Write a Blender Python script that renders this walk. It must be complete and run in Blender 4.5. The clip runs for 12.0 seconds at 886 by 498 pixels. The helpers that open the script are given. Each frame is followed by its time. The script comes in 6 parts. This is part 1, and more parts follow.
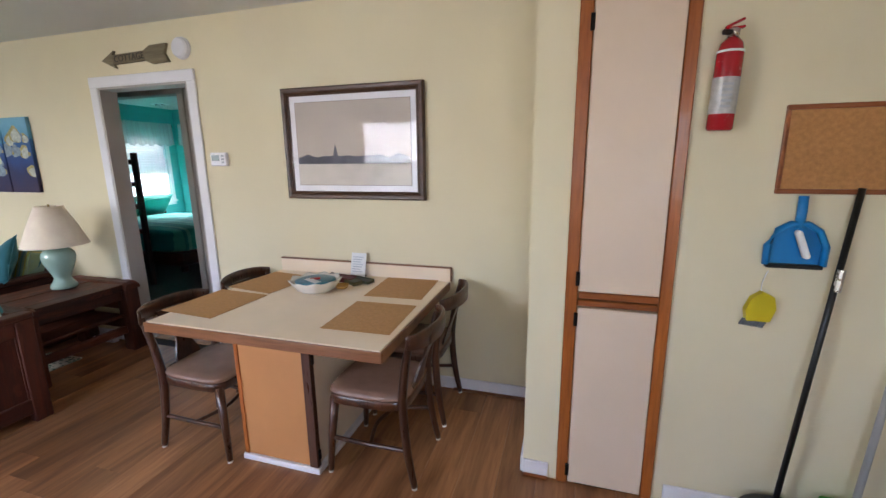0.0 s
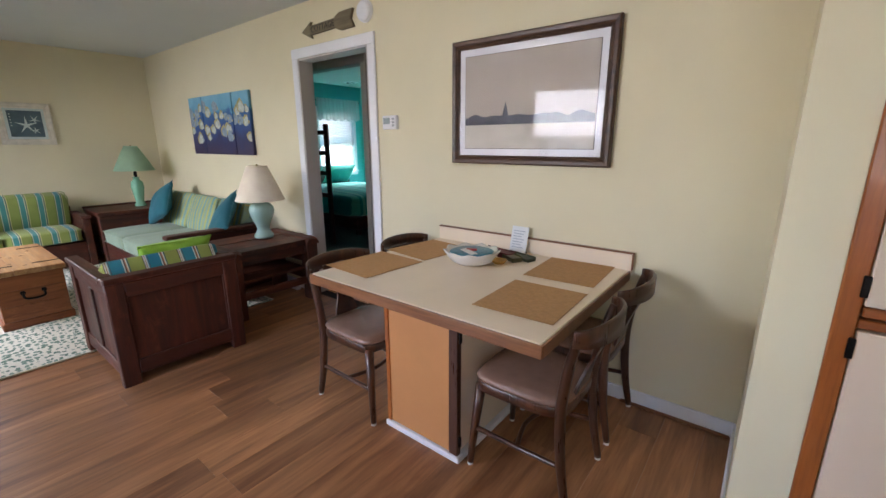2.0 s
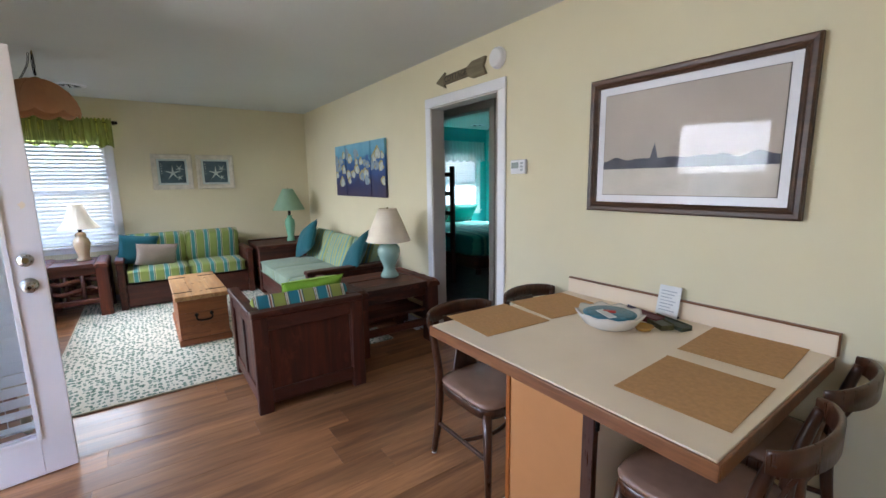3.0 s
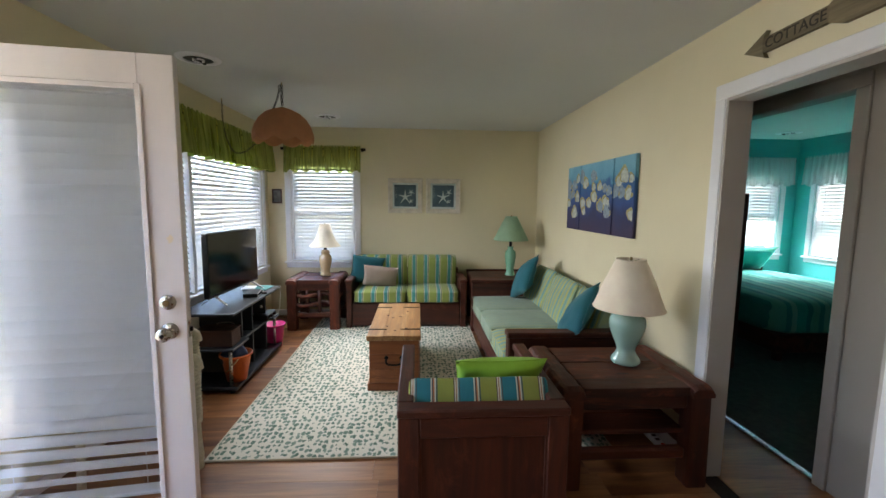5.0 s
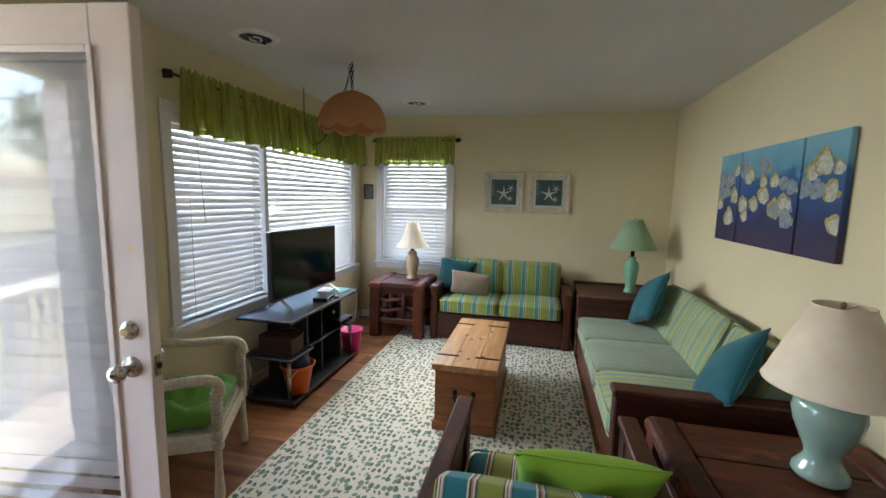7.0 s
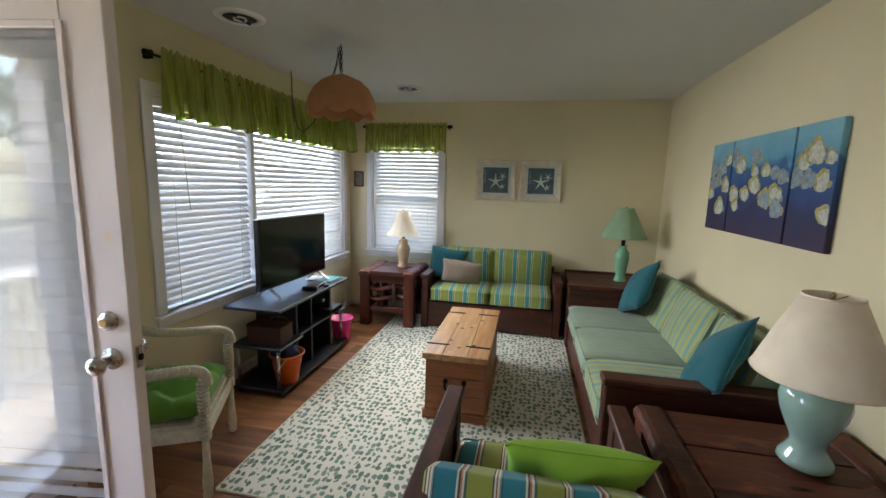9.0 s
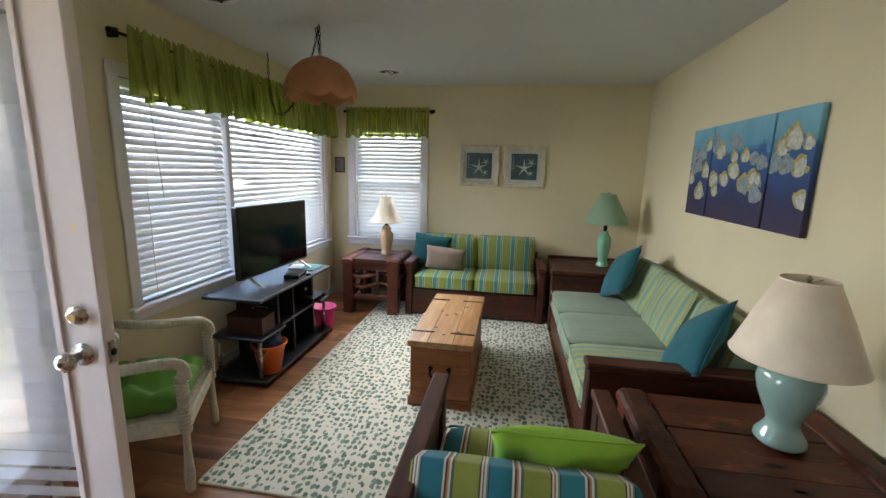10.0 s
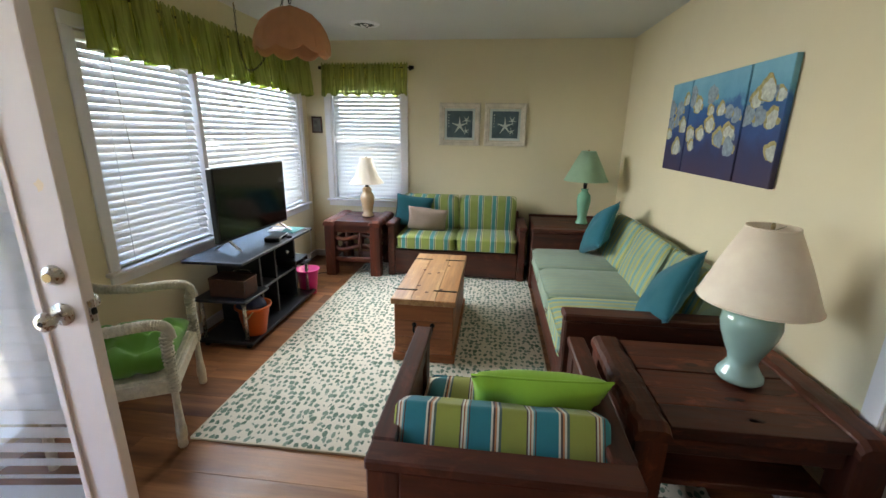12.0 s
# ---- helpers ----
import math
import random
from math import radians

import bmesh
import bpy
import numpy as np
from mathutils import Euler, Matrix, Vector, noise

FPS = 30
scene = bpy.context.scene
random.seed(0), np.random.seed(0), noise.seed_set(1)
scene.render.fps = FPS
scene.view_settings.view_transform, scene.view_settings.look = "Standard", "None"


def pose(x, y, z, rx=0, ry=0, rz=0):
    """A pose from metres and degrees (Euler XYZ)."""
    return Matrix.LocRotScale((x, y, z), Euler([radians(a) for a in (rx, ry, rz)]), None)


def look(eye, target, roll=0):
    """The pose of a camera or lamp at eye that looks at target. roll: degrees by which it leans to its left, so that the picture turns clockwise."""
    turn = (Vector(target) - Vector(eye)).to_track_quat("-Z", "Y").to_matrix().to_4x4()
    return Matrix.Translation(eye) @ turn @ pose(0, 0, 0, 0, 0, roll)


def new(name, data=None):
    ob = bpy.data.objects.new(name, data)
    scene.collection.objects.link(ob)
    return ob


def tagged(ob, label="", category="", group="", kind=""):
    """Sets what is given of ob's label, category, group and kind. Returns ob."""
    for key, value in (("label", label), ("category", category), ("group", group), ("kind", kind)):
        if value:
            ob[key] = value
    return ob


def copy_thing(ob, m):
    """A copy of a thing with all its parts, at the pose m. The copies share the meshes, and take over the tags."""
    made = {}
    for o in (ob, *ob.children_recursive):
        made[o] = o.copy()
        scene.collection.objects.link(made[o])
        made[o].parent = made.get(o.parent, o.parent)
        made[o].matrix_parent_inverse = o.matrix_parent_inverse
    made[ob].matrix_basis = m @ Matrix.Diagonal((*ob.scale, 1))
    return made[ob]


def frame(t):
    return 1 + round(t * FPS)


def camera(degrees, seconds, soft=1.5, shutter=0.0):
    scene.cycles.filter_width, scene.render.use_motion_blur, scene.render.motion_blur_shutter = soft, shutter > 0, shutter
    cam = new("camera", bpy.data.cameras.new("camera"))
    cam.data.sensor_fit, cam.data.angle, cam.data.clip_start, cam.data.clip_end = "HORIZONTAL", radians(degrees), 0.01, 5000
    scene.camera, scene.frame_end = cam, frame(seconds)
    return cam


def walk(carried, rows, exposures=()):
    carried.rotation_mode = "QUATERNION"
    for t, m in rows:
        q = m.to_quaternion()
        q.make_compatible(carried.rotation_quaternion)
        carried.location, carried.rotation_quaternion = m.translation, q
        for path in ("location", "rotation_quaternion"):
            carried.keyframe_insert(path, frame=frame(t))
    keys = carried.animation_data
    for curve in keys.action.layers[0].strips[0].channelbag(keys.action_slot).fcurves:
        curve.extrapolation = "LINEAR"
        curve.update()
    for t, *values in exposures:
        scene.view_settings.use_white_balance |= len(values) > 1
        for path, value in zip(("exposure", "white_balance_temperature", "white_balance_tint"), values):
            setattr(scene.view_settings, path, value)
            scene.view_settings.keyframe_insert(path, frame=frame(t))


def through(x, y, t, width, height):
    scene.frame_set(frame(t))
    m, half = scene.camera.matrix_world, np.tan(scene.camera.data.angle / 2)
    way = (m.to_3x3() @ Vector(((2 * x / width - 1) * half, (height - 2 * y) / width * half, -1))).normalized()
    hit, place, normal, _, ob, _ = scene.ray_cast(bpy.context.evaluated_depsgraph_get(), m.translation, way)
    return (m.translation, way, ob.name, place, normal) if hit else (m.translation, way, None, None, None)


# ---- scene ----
cam = camera(93.4, 12.0)
PATH = [
    (0, (0.144, 0.146, 1.492), (-0.416, 2.02, 1.077), -0.6),
    (0.5, (0.079, 0.201, 1.444), (-0.774, 1.959, 1.008), 0.2),
    (1, (0.02, 0.313, 1.459), (-1.013, 1.962, 0.998), 0.1),
    (1.5, (-0.022, 0.391, 1.421), (-1.145, 1.972, 0.934), -0.1),
    (2, (-0.033, 0.399, 1.377), (-1.232, 1.922, 0.883), -0.2),
    (2.5, (-0.063, 0.425, 1.399), (-1.451, 1.809, 1.0), -0.6),
    (3, (-0.182, 0.49, 1.432), (-1.789, 1.636, 1.108), -0.9),
    (3.5, (-0.48, 0.596, 1.456), (-2.269, 1.442, 1.173), -1.1),
    (3.7, (-0.591, 0.652, 1.468), (-2.424, 1.41, 1.213), -0.8),
    (5.3, (-1.314, 1.063, 1.51), (-3.301, 1.045, 1.287), 1.1),
    (5.5, (-1.414, 1.074, 1.513), (-3.4, 0.974, 1.288), 1.45),
    (6, (-1.645, 1.157, 1.504), (-3.61, 0.864, 1.269), 1.3),
    (6.5, (-1.835, 1.254, 1.524), (-3.779, 0.848, 1.292), 1.4),
    (6.7, (-1.858, 1.242, 1.528), (-3.796, 0.808, 1.289), 1.2),
    (8.5, (-1.901, 1.246, 1.532), (-3.836, 0.846, 1.228), 1.5),
    (9, (-1.905, 1.24, 1.529), (-3.842, 0.846, 1.224), 1.6),
    (9.5, (-1.918, 1.225, 1.529), (-3.858, 0.869, 1.194), 1.7),
    (10, (-1.929, 1.231, 1.53), (-3.87, 0.919, 1.162), 1.5),
    (10.5, (-1.922, 1.236, 1.524), (-3.86, 0.964, 1.113), 1.4),
    (11, (-1.903, 1.237, 1.51), (-3.833, 1.007, 1.037), 1.2),
    (11.5, (-1.901, 1.241, 1.505), (-3.82, 1.015, 0.989), 1.0),
    (12, (-1.906, 1.249, 1.502), (-3.82, 1.024, 0.966), 0.9),
]
walk(cam, [(t, look(eye, target, roll)) for t, eye, target, roll in PATH],
     exposures=[(0, 4.2, 5980, 16), (1, 4.22, 5980, 16), (2, 4.15, 5980, 16), (2.5, 4.2, 5700, 12), (3.5, 4.05, 5800, 11), (5.5, 3.87, 6300, 9), (9.5, 3.8, 6350, 9), (12, 4.08, 6350, 8)])

# ---- light ----
world = bpy.data.worlds.new("sky")
scene.world = world
world.use_nodes = True
wn = world.node_tree.nodes
sky = wn.new("ShaderNodeTexSky")
sky.sky_type = "NISHITA"
sky.sun_disc = False
sky.sun_elevation = radians(52.6)
sky.sun_rotation = radians(78.7)
sky.dust_density = 2.5
world.node_tree.links.new(sky.outputs[0], wn["Background"].inputs[0])
wn["Background"].inputs[1].default_value = 0.15

sun = new("sun", bpy.data.lights.new("sun", "SUN"))
sun.data.energy, sun.data.angle, sun.data.color = 2.2, radians(1), (1.0, 0.95, 0.87)
sun.matrix_world = look((6.0, 1.2, 8.0), (0, 0, 0))


def window_light(name, eye, target, w, h, power, colour, spread=180):
    la = bpy.data.lights.new(name, "AREA")
    la.shape, la.size, la.size_y, la.energy, la.color = "RECTANGLE", w, h, power, colour
    la.spread = radians(spread)
    ob = new(name, la)
    ob.matrix_world = look(eye, target)
    return ob


DAY = (1.0, 0.985, 0.96)
window_light("window_daylight", (-4.43, -0.80, 1.58), (-4.43, 0.20, 0.98), 0.82, 0.44, 0.74, DAY, 112)
window_light("window_daylight", (-5.38, -0.80, 1.58), (-5.28, 0.20, 0.98), 0.96, 0.44, 1.25, DAY, 106)
window_light("window_daylight", (-6.59, -0.21, 1.58), (-5.59, -0.21, 0.60), 0.78, 0.44, 0.5, DAY, 84)
window_light("window_daylight", (-6.88, 5.77, 1.32), (-6.20, 5.77, 0.0), 0.78, 0.9, 3.2, (0.93, 0.98, 1.0), 90)
# light of an unseen window, added to brighten the pantry side
window_light("window_daylight", (0.80, -0.90, 1.50), (0.80, 1, 1.2), 0.96, 0.86, 0.42, (1.0, 0.97, 0.94))
window_light("doorway_daylight", (-2.35, -0.93, 1.75), (-0.70, 2.0, 0.90), 0.88, 0.58, 0.62, (1.0, 0.99, 0.98), 100)

# ---- materials ----


def lin(h):
    v = [int(h[i:i + 2], 16) / 255 for i in (0, 2, 4)]
    return tuple(c / 12.92 if c <= 0.04045 else ((c + 0.055) / 1.055) ** 2.4 for c in v) + (1.0,)


def scaled(c, k):
    return tuple(min(1.0, v * k) for v in c[:3]) + (1.0,)


def shader(name):
    m = bpy.data.materials.new(name)
    m.use_nodes = True
    return m, m.node_tree.nodes, m.node_tree.links, m.node_tree.nodes["Principled BSDF"]


def coords(n, l, scale=(1, 1, 1), jitter=True):
    tc, mp = n.new("ShaderNodeTexCoord"), n.new("ShaderNodeMapping")
    mp.inputs["Scale"].default_value = scale
    l.new(tc.outputs["Object"], mp.inputs["Vector"])
    if jitter:
        oi, mu = n.new("ShaderNodeObjectInfo"), n.new("ShaderNodeMath")
        mu.operation, mu.inputs[1].default_value = "MULTIPLY", 37.0
        l.new(oi.outputs["Random"], mu.inputs[0])
        l.new(mu.outputs[0], mp.inputs["Location"])
    return mp.outputs[0]


def noise_tex(n, l, vec, scale, detail=4.0, rough=0.55, dist=0.0):
    t = n.new("ShaderNodeTexNoise")
    t.inputs["Scale"].default_value, t.inputs["Detail"].default_value = scale, detail
    t.inputs["Roughness"].default_value, t.inputs["Distortion"].default_value = rough, dist
    l.new(vec, t.inputs["Vector"])
    return t.outputs["Fac"]


def ramp(n, l, fac, stops, constant=False):
    r = n.new("ShaderNodeValToRGB")
    if constant:
        r.color_ramp.interpolation = "CONSTANT"
    els = r.color_ramp.elements
    while len(els) < len(stops):
        els.new(0.5)
    for e, (p, c) in zip(els, stops):
        e.position, e.color = p, c
    if fac is not None:
        l.new(fac, r.inputs[0])
    return r.outputs[0]


def bump(n, l, b, height, strength, dist=0.01):
    u = n.new("ShaderNodeBump")
    u.inputs["Strength"].default_value, u.inputs["Distance"].default_value = strength, dist
    l.new(height, u.inputs["Height"])
    l.new(u.outputs[0], b.inputs["Normal"])


def plain(name, col, rough=0.5, var=0.08, scale=3.0, fine=90.0, relief=0.15, metal=0.0, depth=0.002, coat=0.0, spec=0.5):
    """A surface with blotches, fine grain and slight relief."""
    m, n, l, b = shader(name)
    c = lin(col)
    v = coords(n, l)
    big, small = noise_tex(n, l, v, scale), noise_tex(n, l, v, fine, 3)
    l.new(ramp(n, l, big, [(0.3, scaled(c, 1 - var)), (0.7, scaled(c, 1 + var))]), b.inputs["Base Color"])
    l.new(ramp(n, l, small, [(0.2, (rough * 0.85,) * 3 + (1,)), (0.8, (min(1, rough * 1.15),) * 3 + (1,))]), b.inputs["Roughness"])
    b.inputs["Metallic"].default_value, b.inputs["Coat Weight"].default_value = metal, coat
    b.inputs["Specular IOR Level"].default_value = spec
    if relief:
        bump(n, l, b, small, relief, depth)
    return m


def wood(name, dark, light, axis=0, size=1.0, rough=0.45, vary=0.25, coat=0.0, ring=0.5, wear=0.0):
    """Grain along one axis, with streaks, pores and piece-to-piece variation."""
    m, n, l, b = shader(name)
    s = [11.0 / size] * 3
    s[axis] = 0.9 / size
    v = coords(n, l, tuple(s))
    streak, pore = noise_tex(n, l, v, 1.0, 6, 0.62, 0.6), noise_tex(n, l, v, 7.0, 3, 0.6)
    d, g = lin(dark), lin(light)
    mid = tuple((x * (1 - ring) + y * ring) for x, y in zip(d, g))
    base = ramp(n, l, streak, [(0.28, d), (0.5, mid), (0.72, g)])
    mix = n.new("ShaderNodeMixRGB")
    mix.blend_type, mix.inputs[0].default_value = "MULTIPLY", 0.55
    l.new(base, mix.inputs[1])
    l.new(ramp(n, l, pore, [(0.35, (0.62, 0.58, 0.55, 1)), (0.55, (1, 1, 1, 1))]), mix.inputs[2])
    oi, mr, hs = n.new("ShaderNodeObjectInfo"), n.new("ShaderNodeMapRange"), n.new("ShaderNodeHueSaturation")
    mr.inputs[3].default_value, mr.inputs[4].default_value = 1 - vary, 1 + vary
    l.new(oi.outputs["Random"], mr.inputs[0])
    l.new(mr.outputs[0], hs.inputs["Value"])
    out = mix.outputs[0]
    if wear:
        scuff = n.new("ShaderNodeMixRGB")
        rub = noise_tex(n, l, coords(n, l, tuple(6.0 if k != axis else 2.2 for k in range(3))), 1.6, 7, 0.72, 0.8)
        l.new(ramp(n, l, rub, [(0.54, (0, 0, 0, 1)), (0.66, (wear,) * 3 + (1,))]), scuff.inputs[0])
        l.new(out, scuff.inputs[1])
        scuff.inputs[2].default_value = tuple(min(1.0, q * 1.9 + 0.012) for q in g[:3]) + (1.0,)
        out = scuff.outputs[0]
    l.new(out, hs.inputs["Color"])
    l.new(hs.outputs[0], b.inputs["Base Color"])
    l.new(ramp(n, l, pore, [(0.2, (rough * 0.8,) * 3 + (1,)), (0.8, (min(1, rough * 1.25),) * 3 + (1,))]), b.inputs["Roughness"])
    b.inputs["Coat Weight"].default_value = coat
    bump(n, l, b, pore, 0.12, 0.002)
    return m


def fabric(name, stops, period, axis=0, rough=0.9, weave=700.0, shift=0.0):
    """Woven cloth; stops are (place 0..1, colour) of one repeat of stripes across the axis."""
    m, n, l, b = shader(name)
    v = coords(n, l, jitter=False)
    if len(stops) > 1:
        sep, mu, fr = n.new("ShaderNodeSeparateXYZ"), n.new("ShaderNodeMath"), n.new("ShaderNodeMath")
        mu.operation, mu.inputs[1].default_value, mu.inputs[2].default_value = "MULTIPLY_ADD", 1.0 / period, 50.0 + shift
        fr.operation = "FRACT"
        l.new(v, sep.inputs[0])
        l.new(sep.outputs[axis], mu.inputs[0])
        l.new(mu.outputs[0], fr.inputs[0])
        col = ramp(n, l, fr.outputs[0], [(p, lin(c)) for p, c in stops], True)
    else:
        rgb = n.new("ShaderNodeRGB")
        rgb.outputs[0].default_value = lin(stops[0][1])
        col = rgb.outputs[0]
    fade = noise_tex(n, l, v, 6.0, 4)
    fine = noise_tex(n, l, v, weave, 2)
    mix = n.new("ShaderNodeMixRGB")
    mix.blend_type, mix.inputs[0].default_value = "MULTIPLY", 0.8
    l.new(col, mix.inputs[1])
    l.new(ramp(n, l, fade, [(0.3, (0.80, 0.80, 0.80, 1)), (0.7, (1, 1, 1, 1))]), mix.inputs[2])
    l.new(mix.outputs[0], b.inputs["Base Color"])
    b.inputs["Roughness"].default_value = rough
    b.inputs["Sheen Weight"].default_value = 0.15
    b.inputs["Specular IOR Level"].default_value = 0.25
    bump(n, l, b, fine, 0.25, 0.0015)
    return m


def glass(name, rough=0.0, tint=(1, 1, 1, 1), ior=1.45):
    m, n, l, b = shader(name)
    b.inputs["Base Color"].default_value = tint
    b.inputs["Roughness"].default_value = rough
    b.inputs["Transmission Weight"].default_value = 1.0
    b.inputs["IOR"].default_value = ior
    return m


def sheer(name, col, clear=0.3):
    m, n, l, b = shader(name)
    v = coords(n, l, (30, 4, 1.6), jitter=False)
    c = lin(col)
    # vertical streaks put fold shading into the colour, and cloth density into clearness
    fold_tone = noise_tex(n, l, v, 1.0, 3, 0.6)
    fade = ramp(n, l, fold_tone, [(0.32, scaled(c, 0.8)), (0.66, scaled(c, 1.25))])
    veil = ramp(n, l, fold_tone, [(0.35, (clear * 0.35,) * 3 + (1,)), (0.65, (clear * 1.5,) * 3 + (1,))])
    df, tr, tp = n.new("ShaderNodeBsdfDiffuse"), n.new("ShaderNodeBsdfTranslucent"), n.new("ShaderNodeBsdfTransparent")
    l.new(fade, df.inputs[0])
    l.new(fade, tr.inputs[0])
    l.new(fade, tp.inputs[0])
    a, c2 = n.new("ShaderNodeMixShader"), n.new("ShaderNodeMixShader")
    a.inputs[0].default_value, c2.inputs[0].default_value = 0.4, clear
    l.new(df.outputs[0], a.inputs[1])
    l.new(tr.outputs[0], a.inputs[2])
    l.new(a.outputs[0], c2.inputs[1])
    l.new(tp.outputs[0], c2.inputs[2])
    l.new(veil, c2.inputs[0])
    l.new(c2.outputs[0], n["Material Output"].inputs[0])
    return m


def slat_stuff(name, col, through=0.25):
    """White vinyl that lets a little light through."""
    m, n, l, b = shader(name)
    b.inputs["Base Color"].default_value = lin(col)
    b.inputs["Roughness"].default_value = 0.45
    tr, mx = n.new("ShaderNodeBsdfTranslucent"), n.new("ShaderNodeMixShader")
    tr.inputs[0].default_value = lin(col)
    mx.inputs[0].default_value = through
    l.new(b.outputs[0], mx.inputs[1])
    l.new(tr.outputs[0], mx.inputs[2])
    l.new(mx.outputs[0], n["Material Output"].inputs[0])
    return m


def shade_stuff(name, col, through=0.42):
    m, n, l, b = shader(name)
    v = coords(n, l)
    c = lin(col)
    f = ramp(n, l, noise_tex(n, l, v, 12), [(0.3, scaled(c, 0.93)), (0.7, scaled(c, 1.04))])
    l.new(f, b.inputs["Base Color"])
    b.inputs["Roughness"].default_value = 0.85
    bump(n, l, b, noise_tex(n, l, v, 500, 2), 0.2, 0.001)
    tr, mx = n.new("ShaderNodeBsdfTranslucent"), n.new("ShaderNodeMixShader")
    l.new(f, tr.inputs[0])
    mx.inputs[0].default_value = through
    l.new(b.outputs[0], mx.inputs[1])
    l.new(tr.outputs[0], mx.inputs[2])
    l.new(mx.outputs[0], n["Material Output"].inputs[0])
    return m


def spotted_rug(name):
    m, n, l, b = shader(name)
    v = coords(n, l, (1.0, 1.45, 1), jitter=False)
    warp = n.new("ShaderNodeTexNoise")
    warp.inputs["Scale"].default_value, warp.inputs["Detail"].default_value = 26.0, 2.0
    l.new(v, warp.inputs["Vector"])
    mixv = n.new("ShaderNodeMixRGB")
    mixv.blend_type, mixv.inputs[0].default_value = "LINEAR_LIGHT", 0.022
    l.new(v, mixv.inputs[1])
    l.new(warp.outputs["Color"], mixv.inputs[2])
    vo = n.new("ShaderNodeTexVoronoi")
    vo.inputs["Scale"].default_value = 20.0
    vo.inputs["Randomness"].default_value = 0.56
    l.new(mixv.outputs[0], vo.inputs["Vector"])
    sep = n.new("ShaderNodeSeparateColor")
    l.new(vo.outputs["Color"], sep.inputs[0])
    size = n.new("ShaderNodeMapRange")
    size.inputs[3].default_value, size.inputs[4].default_value = 0.31, 0.44
    l.new(sep.outputs[0], size.inputs[0])
    gt = n.new("ShaderNodeMath")
    gt.operation = "LESS_THAN"
    l.new(vo.outputs["Distance"], gt.inputs[0])
    l.new(size.outputs[0], gt.inputs[1])
    green = ramp(n, l, sep.outputs[1], [(0.0, lin("62796B")), (0.5, lin("768C7E")), (1.0, lin("879A8D"))])
    pile = noise_tex(n, l, v, 260, 3)
    cream = ramp(n, l, pile, [(0.2, lin("CFCBBC")), (0.8, lin("EAE6DA"))])
    mx = n.new("ShaderNodeMixRGB")
    l.new(gt.outputs[0], mx.inputs[0])
    l.new(cream, mx.inputs[1])
    l.new(green, mx.inputs[2])
    l.new(mx.outputs[0], b.inputs["Base Color"])
    b.inputs["Roughness"].default_value = 0.95
    b.inputs["Specular IOR Level"].default_value = 0.15
    bump(n, l, b, pile, 0.6, 0.004)
    return m


def canvas_ground(name):
    """Painted blue ground of the canvas, fading to plum below."""
    m, n, l, b = shader(name)
    v = coords(n, l, jitter=False)
    sep = n.new("ShaderNodeSeparateXYZ")
    l.new(v, sep.inputs[0])
    wob = noise_tex(n, l, v, 7.0, 5)
    ad = n.new("ShaderNodeMath")
    ad.operation, ad.inputs[1].default_value = "MULTIPLY_ADD", 0.28
    l.new(wob, ad.inputs[0])
    l.new(sep.outputs[2], ad.inputs[2])
    back = ramp(n, l, ad.outputs[0], [(0.12, lin("3B2C48")), (0.28, lin("2A2E58")), (0.42, lin("28477E")), (0.565, lin("2F5F95")), (0.60, lin("5E99B6")), (0.76, lin("7DB4C8"))])
    l.new(back, b.inputs["Base Color"])
    b.inputs["Roughness"].default_value = 0.6
    bump(n, l, b, noise_tex(n, l, v, 350, 2), 0.3, 0.001)
    return m


WALL = plain("cream_yellow_wall_paint", "DED3B2", 0.72, 0.035, 1.3, 160, 0.12, depth=0.0015)
CEIL = plain("white_ceiling_paint", "D0D0CC", 0.85, 0.03, 1.0, 120, 0.2, depth=0.002)
TRIM = plain("white_trim_paint", "E6E4E6", 0.38, 0.03, 5, 60, 0.1)
DOORPAINT = plain("white_door_paint", "E8DEDC", 0.4, 0.035, 4, 50, 0.12)
DARKWOOD = wood("dark_stained_wood", "260E08", "5E2A18", 0, 1.0, 0.5, 0.2, coat=0.05, wear=0.35)
DARKWOOD_Y = wood("dark_stained_wood_across", "260E08", "5E2A18", 1, 1.0, 0.5, 0.2, coat=0.05, wear=0.35)
DARKWOOD_Z = wood("dark_stained_wood_upright", "260E08", "5E2A18", 2, 1.0, 0.5, 0.2, coat=0.05, wear=0.35)
LOGWOOD = wood("reddish_log_wood", "2A1008", "683016", 0, 1.3, 0.56, 0.3, coat=0.03, wear=0.6)
LOGWOOD_Y = wood("reddish_log_wood_across", "2A1008", "683016", 1, 1.3, 0.56, 0.3, coat=0.03, wear=0.6)
LOGWOOD_Z = wood("reddish_log_wood_upright", "260E06", "602A13", 2, 1.3, 0.56, 0.3, coat=0.03, wear=0.6)
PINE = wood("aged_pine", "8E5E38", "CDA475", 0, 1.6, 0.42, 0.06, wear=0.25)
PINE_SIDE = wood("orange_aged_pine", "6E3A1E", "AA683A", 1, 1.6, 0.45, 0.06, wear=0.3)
CHAIRWOOD = wood("walnut_chair_wood", "2C170D", "58321D", 2, 0.8, 0.3, 0.15, coat=0.2)
OAKTRIM = wood("orange_oak_trim", "8A4716", "B4672A", 2, 0.9, 0.38, 0.1, coat=0.2)
OAKTRIM_X = wood("orange_oak_trim_across", "7A3F18", "A55C28", 0, 0.9, 0.38, 0.1, coat=0.2)
OAKPANEL = plain("honey_wood_panel", "BF8552", 0.42, 0.07, 3, 70, 0.08, coat=0.1)
